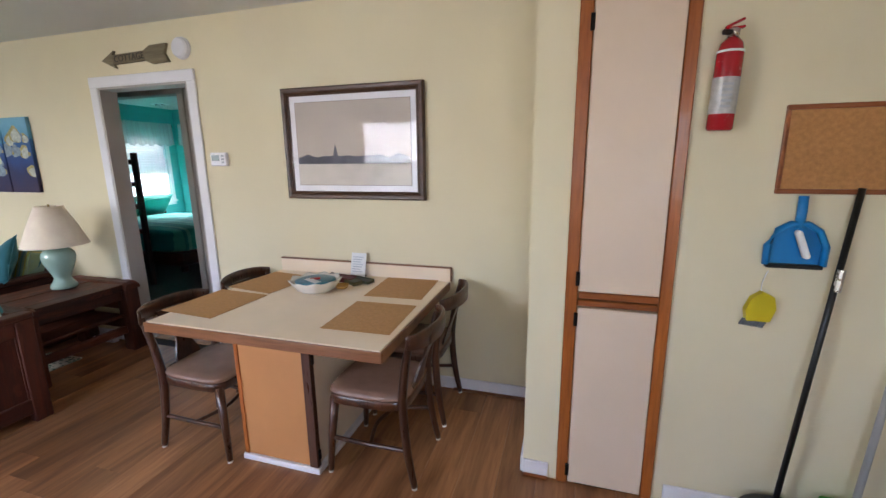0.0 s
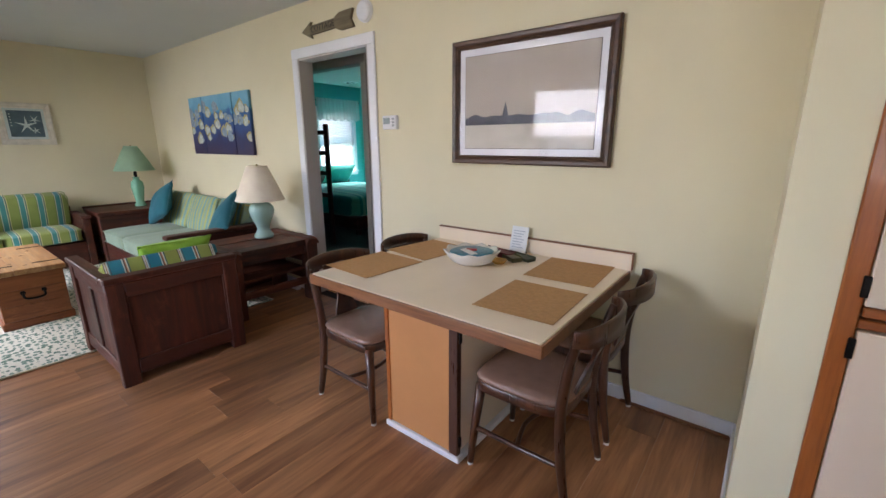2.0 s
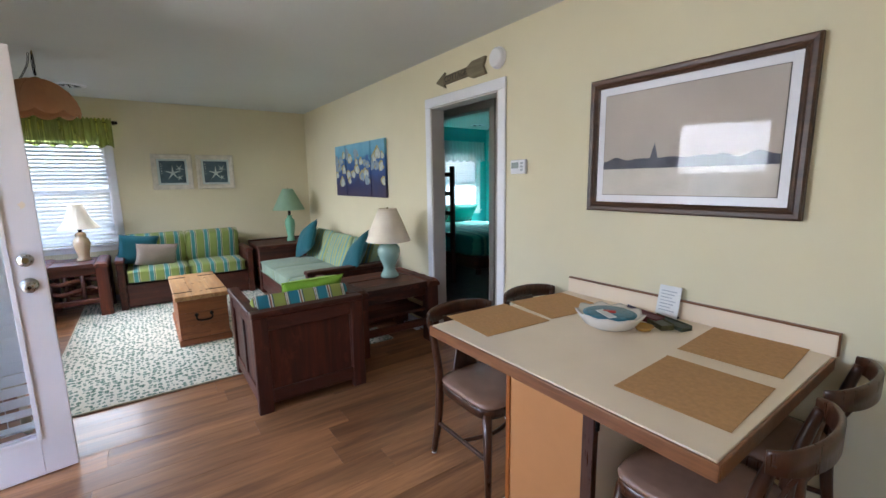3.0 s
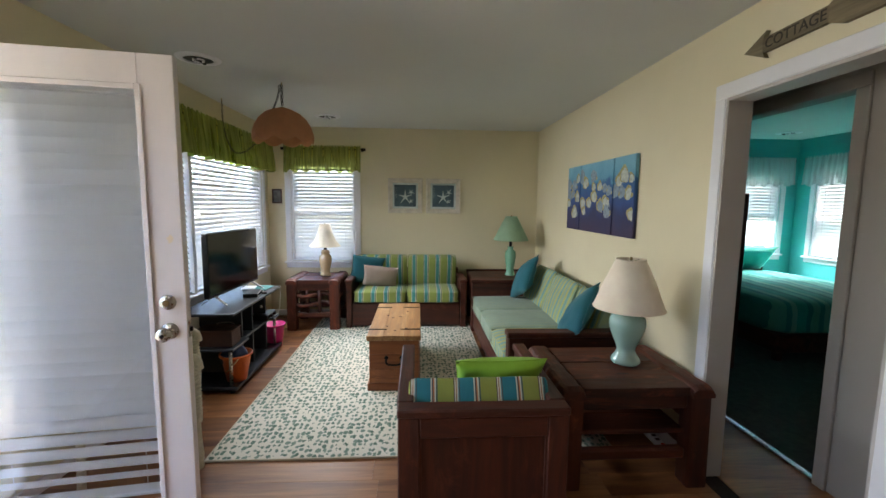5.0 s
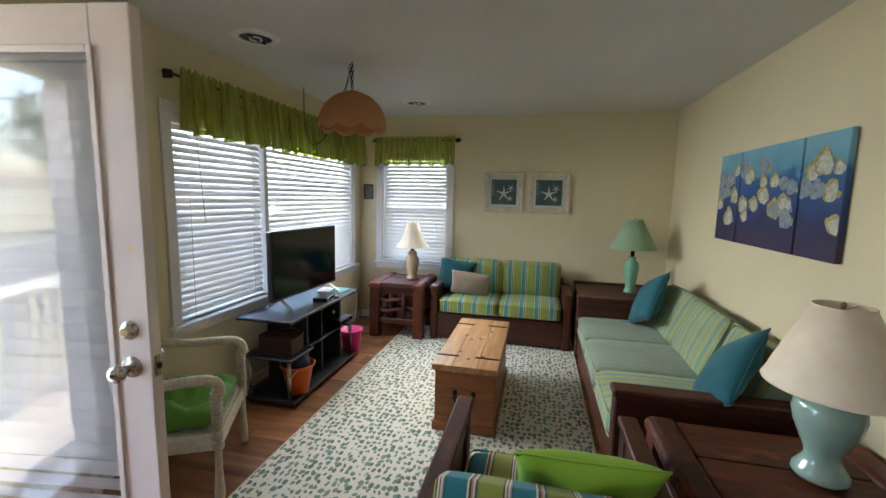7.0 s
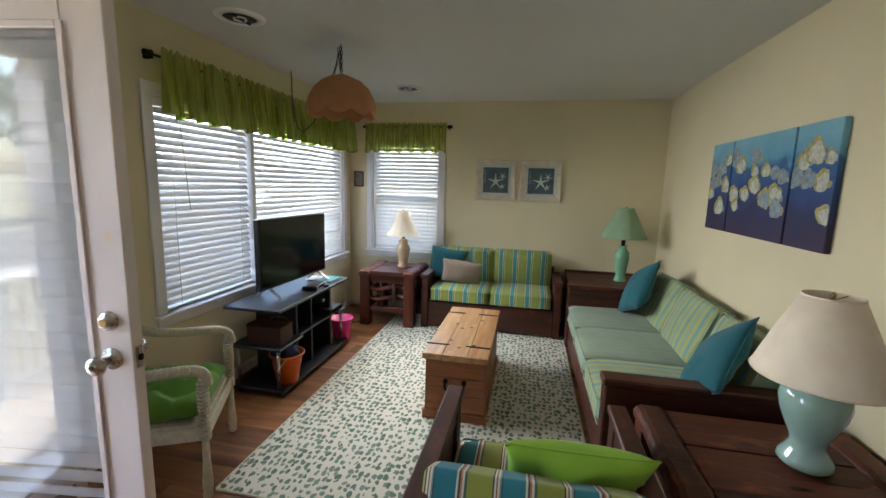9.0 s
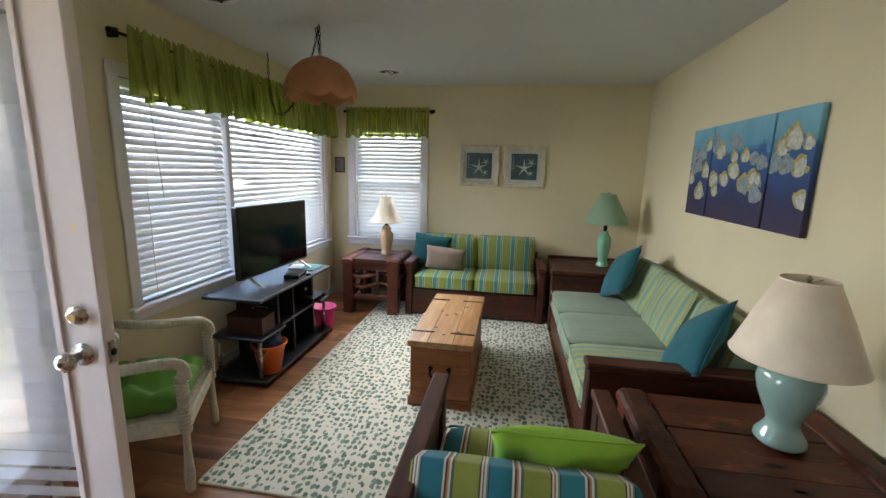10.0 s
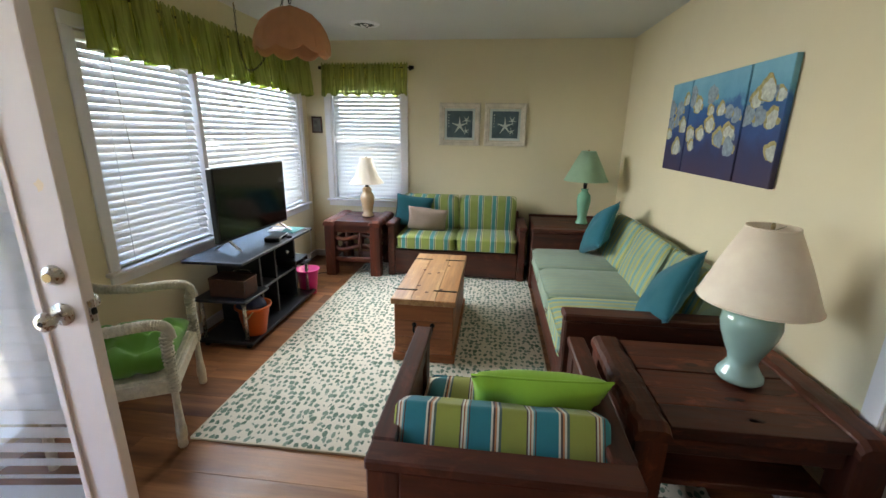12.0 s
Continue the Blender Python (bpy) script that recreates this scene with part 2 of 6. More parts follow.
LAMINATE_EDGE = wood("brown_table_edge", "6B3F24", "96633D", 0, 0.8, 0.35, 0.1)
FLOORWOOD = wood("brown_laminate_plank", "623A22", "BE8658", 1, 1.5, 0.38, 0.16, coat=0.05)
LAMINATE = plain("cream_laminate", "ECD9BF", 0.33, 0.03, 6, 200, 0.05)
PANTRY = plain("beige_laminate_door", "DCC6AE", 0.45, 0.03, 3, 300, 0.1)
VINYL = plain("brown_vinyl_seat", "8A6C5C", 0.22, 0.12, 9, 260, 0.7, depth=0.002)
BLACK = plain("black_laminate", "20242C", 0.45, 0.15, 6, 80, 0.05, spec=0.5)
SCREEN = plain("dark_screen", "08090B", 0.12, 0.1, 3, 40, 0.0)
PLASTIC_DARK = plain("black_plastic", "111214", 0.4, 0.1, 8, 120, 0.1)
STEEL = plain("satin_nickel", "B9B4AC", 0.28, 0.06, 9, 90, 0.05, metal=1.0)
BRASSY = plain("worn_brass", "A8946A", 0.35, 0.1, 20, 90, 0.1, metal=1.0)
IRON = plain("black_iron", "1B1817", 0.5, 0.15, 20, 120, 0.2, metal=0.8)
CELADON = plain("celadon_glaze", "9DBBB0", 0.12, 0.05, 7, 60, 0.03, coat=0.6)
JADE = plain("jade_green_glaze", "7FB79A", 0.14, 0.05, 7, 60, 0.03, coat=0.6)
BUFF = plain("buff_ceramic", "CDB490", 0.2, 0.06, 8, 60, 0.03, coat=0.4)
SHADE_CREAM = shade_stuff("cream_shade_cloth", "FFEDD6", 0.06)
SHADE_MINT = shade_stuff("mint_shade_cloth", "B4D2B4")
SHADE_WHITE = shade_stuff("ivory_shade_cloth", "EDE2CF", 0.12)
SHADE_PEACH = shade_stuff("peach_shade_cloth", "D29E74", 0.35)
SLAT = slat_stuff("white_blind_vinyl", "F0F0F0", 0.15)
MINISLAT = slat_stuff("grey_white_mini_blind", "E2E4E6", 0.2)
LIME_SHEER = sheer("lime_sheer", "C3CB78", 0.6)
WHITE_SHEER = sheer("white_sheer", "E8F0F0", 0.3)
GLASS = glass("clear_glass")
COATED = glass("low_glare_glass", ior=1.24)
DOORGLASS = glass("door_glass", ior=1.4)
RUG = spotted_rug("spotted_rug_pile")
BACKING = plain("rug_edge_binding", "D2CDB9", 0.95, 0.05, 20, 200, 0.3)
STRIPE = fabric("lime_teal_stripe", [(0.0, "9A9F4B"), (0.33, "5A4A46"), (0.355, "DED9C6"), (0.38, "A0603E"), (0.40, "DED6C0"), (0.43, "6F9FA6"), (0.455, "5A4A46"), (0.475, "38828F"),
                                     (0.80, "DED9C6"), (0.83, "5A4A46"), (0.86, "C8875C"), (0.89, "DED9C6"), (0.92, "5C6B62"), (0.96, "9A9F4B")], 0.193, 1, shift=-0.065)
STRIPE_X = fabric("lime_teal_stripe_long", [(0.0, "8F9C52"), (0.26, "5C6B5A"), (0.29, "D5D3B2"), (0.33, "4F8F90"), (0.60, "D5D3B2"), (0.64, "4E6A64"), (0.70, "CFC68C"), (0.75, "8F9C52")], 0.15, 1)
SAGE = fabric("sage_fine_stripe", [(0.0, "8A9D8B"), (0.30, "83998F"), (0.34, "8FA08B"), (0.62, "A0A27C"), (0.66, "8A9D8B")], 0.06, 0)
SAGE_STRIPE = fabric("sage_yellow_stripe", [(0.0, "8DA48E"), (0.26, "B4AC5C"), (0.40, "8DA48E"), (0.55, "5F989C"), (0.64, "8DA48E"), (0.78, "B4AC5C"), (0.86, "93A684")], 0.15, 0)
TEAL = fabric("teal_cloth", [(0, "2A6672")], 1)
TAUPE = fabric("taupe_cloth", [(0, "A08F84")], 1)
LIME = fabric("lime_cloth", [(0, "98C23C")], 1)
GREENPAD = fabric("grass_green_cloth", [(0, "5E8C30")], 1)
WICKER = plain("cream_painted_wicker", "CFC6AE", 0.6, 0.14, 40, 110, 1.0, depth=0.008)

# ---- mesh helpers ----


def part(name, bm, material, parent=None, label="", smooth=False, m=None):
    me = bpy.data.meshes.new(name)
    if smooth:
        for f in bm.faces:
            f.smooth = True
    bm.to_mesh(me)
    bm.free()
    me.materials.append(material)
    ob = new(name, me)
    if parent is not None:
        ob.parent = parent
    if m is not None:
        ob.matrix_basis = m
    if label:
        ob["label"] = label
    return ob


def share(name, mesh, parent, m):
    ob = new(name, mesh)
    ob.parent, ob.matrix_basis = parent, m
    return ob


def thing(name, label, category, m=None, group="", kind=""):
    ob = new(name)
    if m is not None:
        ob.matrix_basis = m
    return tagged(ob, label, category, group, kind)


def box(x0, y0, z0, x1, y1, z1, bevel=0.0, bm=None, seg=1):
    """A box between two corners, with rounded edges."""
    bm = bm or bmesh.new()
    m = Matrix.Translation(((x0 + x1) / 2, (y0 + y1) / 2, (z0 + z1) / 2)) @ Matrix.Diagonal((abs(x1 - x0), abs(y1 - y0), abs(z1 - z0), 1))
    vs = bmesh.ops.create_cube(bm, size=1, matrix=m)["verts"]
    if bevel:
        es = list({e for v in vs for e in v.link_edges})
        bmesh.ops.bevel(bm, geom=es, offset=bevel, segments=seg, affect="EDGES", profile=0.7)
    return bm


def beam(a, b, w, h, bevel=0.004, bm=None, roll=0.0):
    """A squared bar from a to b."""
    bm = bm or bmesh.new()
    a, b = Vector(a), Vector(b)
    d = b - a
    q = d.to_track_quat("Z", "Y").to_matrix().to_4x4()
    m = Matrix.Translation((a + b) / 2) @ q @ pose(0, 0, 0, 0, 0, roll) @ Matrix.Diagonal((w, h, d.length, 1))
    vs = bmesh.ops.create_cube(bm, size=1, matrix=m)["verts"]
    if bevel:
        bmesh.ops.bevel(bm, geom=list({e for v in vs for e in v.link_edges}), offset=bevel, segments=1, affect="EDGES")
    return bm


def lathe(profile, n=28, bm=None, cx=0.0, cy=0.0, ripple=None):
    """Turns (radius, height) pairs about z."""
    bm = bm or bmesh.new()
    rings = []
    for r, z in profile:
        ring = []
        for i in range(n):
            a = 2 * math.pi * i / n
            rr, zz = (r, z) if ripple is None else ripple(r, z, a)
            ring.append(bm.verts.new((cx + rr * math.cos(a), cy + rr * math.sin(a), zz)))
        rings.append(ring)
    for p, q in zip(rings, rings[1:]):
        for i in range(n):
            bm.faces.new((p[i], p[(i + 1) % n], q[(i + 1) % n], q[i]))
    return bm


def capped(profile, n=28, bm=None, cx=0.0, cy=0.0):
    """A turned solid, closed at both ends."""
    return lathe([(0.0004, profile[0][1])] + list(profile) + [(0.0004, profile[-1][1])], n, bm, cx, cy)


def tube(points, r, n=8, bm=None, closed=False, taper=None):
    """A round bar along a line of points."""
    bm = bm or bmesh.new()
    pts = [Vector(p) for p in points]
    rings, up = [], Vector((0.0, 0.0, 1.0))
    k = len(pts)
    for i, p in enumerate(pts):
        d = (pts[(i + 1) % k] - pts[i - 1]) if closed else (pts[min(i + 1, k - 1)] - pts[max(i - 1, 0)])
        d.normalize()
        ref = up if abs(d.dot(up)) < 0.95 else Vector((1.0, 0.0, 0.0))
        a = d.cross(ref).normalized()
        b = d.cross(a).normalized()
        rad = r if taper is None else r * taper(i / max(1, k - 1))
        rings.append([bm.verts.new(p + (a * math.cos(2 * math.pi * j / n) + b * math.sin(2 * math.pi * j / n)) * rad) for j in range(n)])
    pairs = list(zip(rings, rings[1:])) + ([(rings[-1], rings[0])] if closed else [])
    for p, q in pairs:
        for j in range(n):
            bm.faces.new((p[j], p[(j + 1) % n], q[(j + 1) % n], q[j]))
    if not closed:
        bm.faces.new(rings[0][::-1])
        bm.faces.new(rings[-1])
    return bm


def curve3(points, steps=6):
    """Smooth line through points (Catmull-Rom)."""
    p = [Vector(points[0])] + [Vector(q) for q in points] + [Vector(points[-1])]
    out = []
    for i in range(1, len(p) - 2):
        for s in range(steps):
            t = s / steps
            out.append(0.5 * (2 * p[i] + (p[i + 1] - p[i - 1]) * t + (2 * p[i - 1] - 5 * p[i] + 4 * p[i + 1] - p[i + 2]) * t * t
                              + (3 * p[i] - p[i - 1] - 3 * p[i + 1] + p[i + 2]) * t ** 3))
    out.append(p[-2])
    return out


def cushion(sx, sy, sz, k=7.0, n=12, crumple=0.006, seed=0, crown=0.12):
    """A stuffed box cushion about its centre."""
    bm = bmesh.new()
    bmesh.ops.create_cube(bm, size=2)
    bmesh.ops.subdivide_edges(bm, edges=bm.edges[:], cuts=n, use_grid_fill=True)
    for v in bm.verts:
        p = v.co
        norm = (abs(p.x) ** k + abs(p.y) ** k + abs(p.z) ** k) ** (1 / k)
        p = p / norm
        z = p.z * (1 - crown + crown * (1 - p.x * p.x) * (1 - p.y * p.y) * 2)
        q = Vector((p.x * sx / 2, p.y * sy / 2, z * sz / 2))
        w = noise.noise(Vector((q.x * 7 + seed * 3.7, q.y * 7, q.z * 7 + seed))) + 0.5 * noise.noise(Vector((q.x * 19 + seed, q.y * 19, q.z * 19)))
        v.co = q + q.normalized() * w * crumple
    return bm


def pillow(w, h, t, n=14, seed=0, crumple=0.012):
    """A throw pillow in the x-z plane about its centre: plump middle, pinched edges, drawn-out corners."""
    bm = bmesh.new()
    grid = {}
    for side in (1, -1):
        for i in range(n + 1):
            for j in range(n + 1):
                u, v = 2 * i / n - 1, 2 * j / n - 1
                edge = i in (0, n) or j in (0, n)
                if edge and side == -1:
                    grid[side, i, j] = grid[1, i, j]
                    continue
                th = (max(0.0, (1 - u * u) * (1 - v * v))) ** 0.42
                pin = 1 - 0.07 * (1 - u * u) * abs(v) - 0.0
                pin2 = 1 - 0.07 * (1 - v * v) * abs(u)
                x, z = u * w / 2 * pin2, v * h / 2 * pin
                c = crumple * noise.noise(Vector((x * 9 + seed * 5.1, z * 9, side * 2.0 + seed)))
                grid[side, i, j] = bm.verts.new((x, side * (t / 2 * th + c * th) + c * 0.5, z))
    for side in (1, -1):
        for i in range(n):
            for j in range(n):
                f = [grid[side, i, j], grid[side, i + 1, j], grid[side, i + 1, j + 1], grid[side, i, j + 1]]
                bm.faces.new(f if side == -1 else f[::-1])
    return bm


def mitred(name, w, h, rail, y0, y1, material, parent):
    """Four mitred rails in the x-z plane, half sizes w and h, from the wall at y0 out to y1, with an inner bead."""
    for k in range(4):
        hw, hh = (w, h) if k % 2 == 0 else (h, w)
        sgn = 1 if k < 2 else -1
        rows = []
        d = y1 - y0
        for inset, y in ((0.0, y0), (0.0, y0 + d * 0.8), (rail * 0.16, y1), (rail * 0.5, y1 - d * 0.08), (rail * 0.66, y0 + d * 0.72), (rail * 0.82, y0 + d * 0.82), (rail, y0 + d * 0.55), (rail, y0)):
            pair = []
            for e in (-1, 1):
                a, b = e * (hw - inset), sgn * (hh - inset)
                pair.append((a, y, b) if k % 2 == 0 else (b, y, a))
            rows.append(pair)
        bm = bmesh.new()
        vs = [[bm.verts.new(p) for p in pair] for pair in rows]
        for i in range(len(vs)):
            a, b = vs[i], vs[(i + 1) % len(vs)]
            bm.faces.new((a[0], a[1], b[1], b[0]))
        bmesh.ops.recalc_face_normals(bm, faces=bm.faces[:])
        part(name, bm, material, parent)


def piping_line(sx, sy, z, r=0.02, inset=0.004):
    """Rounded rectangle of points at height z."""
    pts = []
    for cx, cy, a0 in ((1, 1, 0), (-1, 1, 90), (-1, -1, 180), (1, -1, 270)):
        for a in (0, 30, 60, 90):
            t = radians(a0 + a)
            pts.append((cx * (sx / 2 - inset - r) + r * math.cos(t), cy * (sy / 2 - inset - r) + r * math.sin(t), z))
    return pts


def piped(name, bm, sx, sy, sz, material, parent, m, label="", pipe=None):
    c = part(name, bm, material, parent, label, True, m)
    for s in (1, -1):
        part("piping", tube(piping_line(sx, sy, s * sz * 0.34, 0.03, 0.002), 0.0045, 6, closed=True), pipe or material, c, smooth=True)
    return c


def structure(name, bm, material, label="", category="wall"):
    return tagged(part(name, bm, material), label, category, kind="structure")


# ---- the shell of the place ----
XW, YN, YS, ZC = -6.70, 2.60, -0.91, 2.45
XE = 2.0                     # closing wall of the kitchen end
# opening of the unseen kitchen window, added as a light source
KX0, KX1, KZ0, KZ1 = 0.30, 1.30, 1.05, 1.95
T = 0.12

# north wall with the hall doorway
bm = box(XW - T, YN, 0, -3.28, YN + 0.11, ZC)
box(-2.43, YN, 0, 0.0, YN + 0.11, ZC, bm=bm)
box(-3.28, YN, 2.05, -2.43, YN + 0.11, ZC, bm=bm)
structure("wall_north", bm, WALL, "cream yellow painted wall behind the dining table")
# pantry block face and its short return
bm = box(0.0, 1.945, 0, 0.155, 2.71, ZC)
box(0.56, 1.945, 0, XE, 2.05, ZC, bm=bm)
box(0.155, 1.945, 2.22, 0.56, 2.05, ZC, bm=bm)
structure("wall_pantry", bm, WALL, "cream yellow painted wall around the pantry")
# west wall with one window
WY0, WY1, WZ0, WZ1 = -0.62, 0.20, 0.73, 1.99
bm = box(XW - T, YS - T, 0, XW, WY0, ZC)
box(XW - T, WY1, 0, XW, YN, ZC, bm=bm)
box(XW - T, WY0, 0, XW, WY1, WZ0, bm=bm)
box(XW - T, WY0, WZ1, XW, WY1, ZC, bm=bm)
structure("wall_west", bm, WALL, "cream yellow painted wall with a single window")
# south wall with wide window and entry doorway
SX0, SX1, SZ0, SZ1 = -6.50, -3.99, 0.70, 1.99
DX0, DX1 = -2.82, -1.88
bm = box(XW, YS - T, 0, SX0, YS, ZC)
box(SX1, YS - T, 0, DX0, YS, ZC, bm=bm)
box(SX0, YS - T, 0, SX1, YS, SZ0, bm=bm)
box(SX0, YS - T, SZ1, SX1, YS, ZC, bm=bm)
box(DX0, YS - T, 2.08, DX1, YS, ZC, bm=bm)
box(DX1, YS - T, 0, KX0, YS, ZC, bm=bm)
box(KX1, YS - T, 0, XE, YS, ZC, bm=bm)
box(KX0, YS - T, 0, KX1, YS, KZ0, bm=bm)
box(KX0, YS - T, KZ1, KX1, YS, ZC, bm=bm)
structure("wall_south", bm, WALL, "cream yellow painted wall with wide window and doorway")
structure("wall_kitchen_east", box(XE, YS - T, 0, XE + T, 2.05, ZC), WALL, "cream yellow painted wall")
structure("ceiling", box(XW - T, YS - T, ZC, XE + T, 2.71, ZC + 0.1), CEIL, "plain white painted ceiling", "ceiling")
bm = box(XW - T, YS - T, -0.12, XE + T, 2.71, -0.008)
FLOOR = structure("floor", bm, plain("floor_underlay", "2A1B12", 0.8), "brown wood-look laminate plank floor", "floor")

# hall and bedroom beyond
AQUA = plain("aqua_wall_paint", "58BFBC", 0.65, 0.04, 1.5, 150, 0.1)
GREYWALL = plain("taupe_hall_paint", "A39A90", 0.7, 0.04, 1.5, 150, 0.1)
CARPET = plain("grey_carpet", "625E5A", 0.98, 0.2, 25, 300, 0.9, depth=0.006)
BXW, BYN, BY0 = -6.9, 6.42, 3.30
bm = box(-3.19, 3.20, 0, -2.2, BY0, ZC)
box(BXW, 3.20, 0, -4.08, BY0, ZC, bm=bm)
box(-4.08, 3.20, 2.09, -3.19, BY0, ZC, bm=bm)
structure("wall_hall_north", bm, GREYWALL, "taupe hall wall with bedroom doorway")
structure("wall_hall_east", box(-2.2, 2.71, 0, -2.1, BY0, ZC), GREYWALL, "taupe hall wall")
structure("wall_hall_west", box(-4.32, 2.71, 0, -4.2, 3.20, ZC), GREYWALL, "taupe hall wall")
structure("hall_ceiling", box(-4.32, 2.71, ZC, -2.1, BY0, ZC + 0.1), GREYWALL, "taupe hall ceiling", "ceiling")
structure("hall_floor", box(-4.32, 2.71, -0.12, -2.1, 3.22, 0.0), FLOORWOOD, "brown wood hall floor", "floor")
BWY0, BWY1, BWZ0, BWZ1 = 5.36, 6.18, 0.83, 1.97
bm = box(BXW - T, BY0, 0, BXW, BWY0, ZC)
box(BXW - T, BWY1, 0, BXW, BYN, ZC, bm=bm)
box(BXW - T, BWY0, 0, BXW, BWY1, BWZ0, bm=bm)
box(BXW - T, BWY0, BWZ1, BXW, BWY1, ZC, bm=bm)
structure("wall_bedroom_west", bm, AQUA, "aqua painted bedroom wall with window")
NWX0, NWX1 = BXW + 0.30, BXW + 1.12
bm = box(BXW - T, BYN, 0, NWX0, BYN + T, ZC)
box(NWX1, BYN, 0, -2.4, BYN + T, ZC, bm=bm)
box(NWX0, BYN, 0, NWX1, BYN + T, BWZ0, bm=bm)
box(NWX0, BYN, BWZ1, NWX1, BYN + T, ZC, bm=bm)
structure("wall_bedroom_north", bm, AQUA, "aqua painted bedroom wall with window")
structure("wall_bedroom_east", box(-2.52, BY0, 0, -2.4, BYN, ZC), AQUA, "aqua painted bedroom wall")
structure("bedroom_south_lining", box(BXW, BY0, 0, -4.12, BY0 + 0.02, ZC), AQUA, "aqua painted bedroom wall")
structure("bedroom_ceiling", box(BXW - T, BY0, ZC, -2.4, BYN + T, ZC + 0.1), CEIL, "white bedroom ceiling", "ceiling")
structure("bedroom_floor", box(BXW - T, 3.22, -0.12, -2.4, BYN + T, 0.006), CARPET, "dark grey bedroom carpet", "floor")
structure("threshold", box(-4.08, 3.20, 0.006, -3.19, 3.24, 0.016, 0.003), STEEL, "pale metal carpet threshold strip", "threshold")


def casing(name, x0, x1, z1, y, wd, out, label):
    """White trim round a doorway in a wall along x; out is the room side."""
    top = structure(name, box(x0 - wd, y, z1, x1 + wd, y + out * 0.02, z1 + wd, 0.004), TRIM, label, "trim")
    for a, b in ((x0 - wd, x0), (x1, x1 + wd)):
        part("casing_side", box(a, y, 0, b, y + out * 0.018, z1, 0.004), TRIM, top)
    return top


c = casing("trim", -3.28, -2.43, 2.05, YN - 0.001, 0.075, -1, "white painted casing round the hall doorway")
# white jambs coloured grey, their shade put into the paint
JAMB = plain("shaded_jamb_paint", "B9B1AB", 0.5, 0.04, 3, 60, 0.1)
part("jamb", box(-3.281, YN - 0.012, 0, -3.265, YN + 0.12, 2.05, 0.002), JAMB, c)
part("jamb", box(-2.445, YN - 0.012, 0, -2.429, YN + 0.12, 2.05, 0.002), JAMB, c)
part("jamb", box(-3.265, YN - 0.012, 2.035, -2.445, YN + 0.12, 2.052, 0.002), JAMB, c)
c = casing("trim", -4.08, -3.19, 2.09, 3.199, 0.07, -1, "white casing round the bedroom doorway, coloured taupe for shade")
# white trim takes the hall taupe here, so the colour carries its shade
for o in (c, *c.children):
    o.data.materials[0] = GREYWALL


def skirting(x0, y0, x1, y1, h=0.085):
    """Baseboard along a wall, with an eased top and a quarter-round shoe."""
    b = structure("baseboard", box(x0, y0, 0.004, x1, y1, h, 0.004), TRIM, "white painted baseboard", "baseboard")
    return b


skirting(-3.205 + 0.85, YN - 0.014, -0.002, YN)
skirting(XW + 0.002, YN - 0.014, -3.357, YN)
skirting(-0.014, 1.947, 0.0, YN - 0.015)
skirting(0.0, 1.931, 0.118, 1.945)
skirting(0.61, 1.931, XE - 0.002, 1.945)
skirting(XW, YS + 0.015, XW + 0.014, YN - 0.015)
skirting(XW, YS, DX0 - 0.085, YS + 0.014)
skirting(DX1 + 0.085, YS, XE - 0.002, YS + 0.014)
structure("baseboard", box(0.0, 1.916, 0.0, 0.118, 1.931, 0.02, 0.005), OAKTRIM_X, "orange wood shoe moulding", "baseboard")
structure("baseboard", box(-1.77 + 1.25, YN - 0.03, 0.0, -0.016, YN - 0.014, 0.018, 0.005), LAMINATE_EDGE, "brown wood shoe moulding", "baseboard")

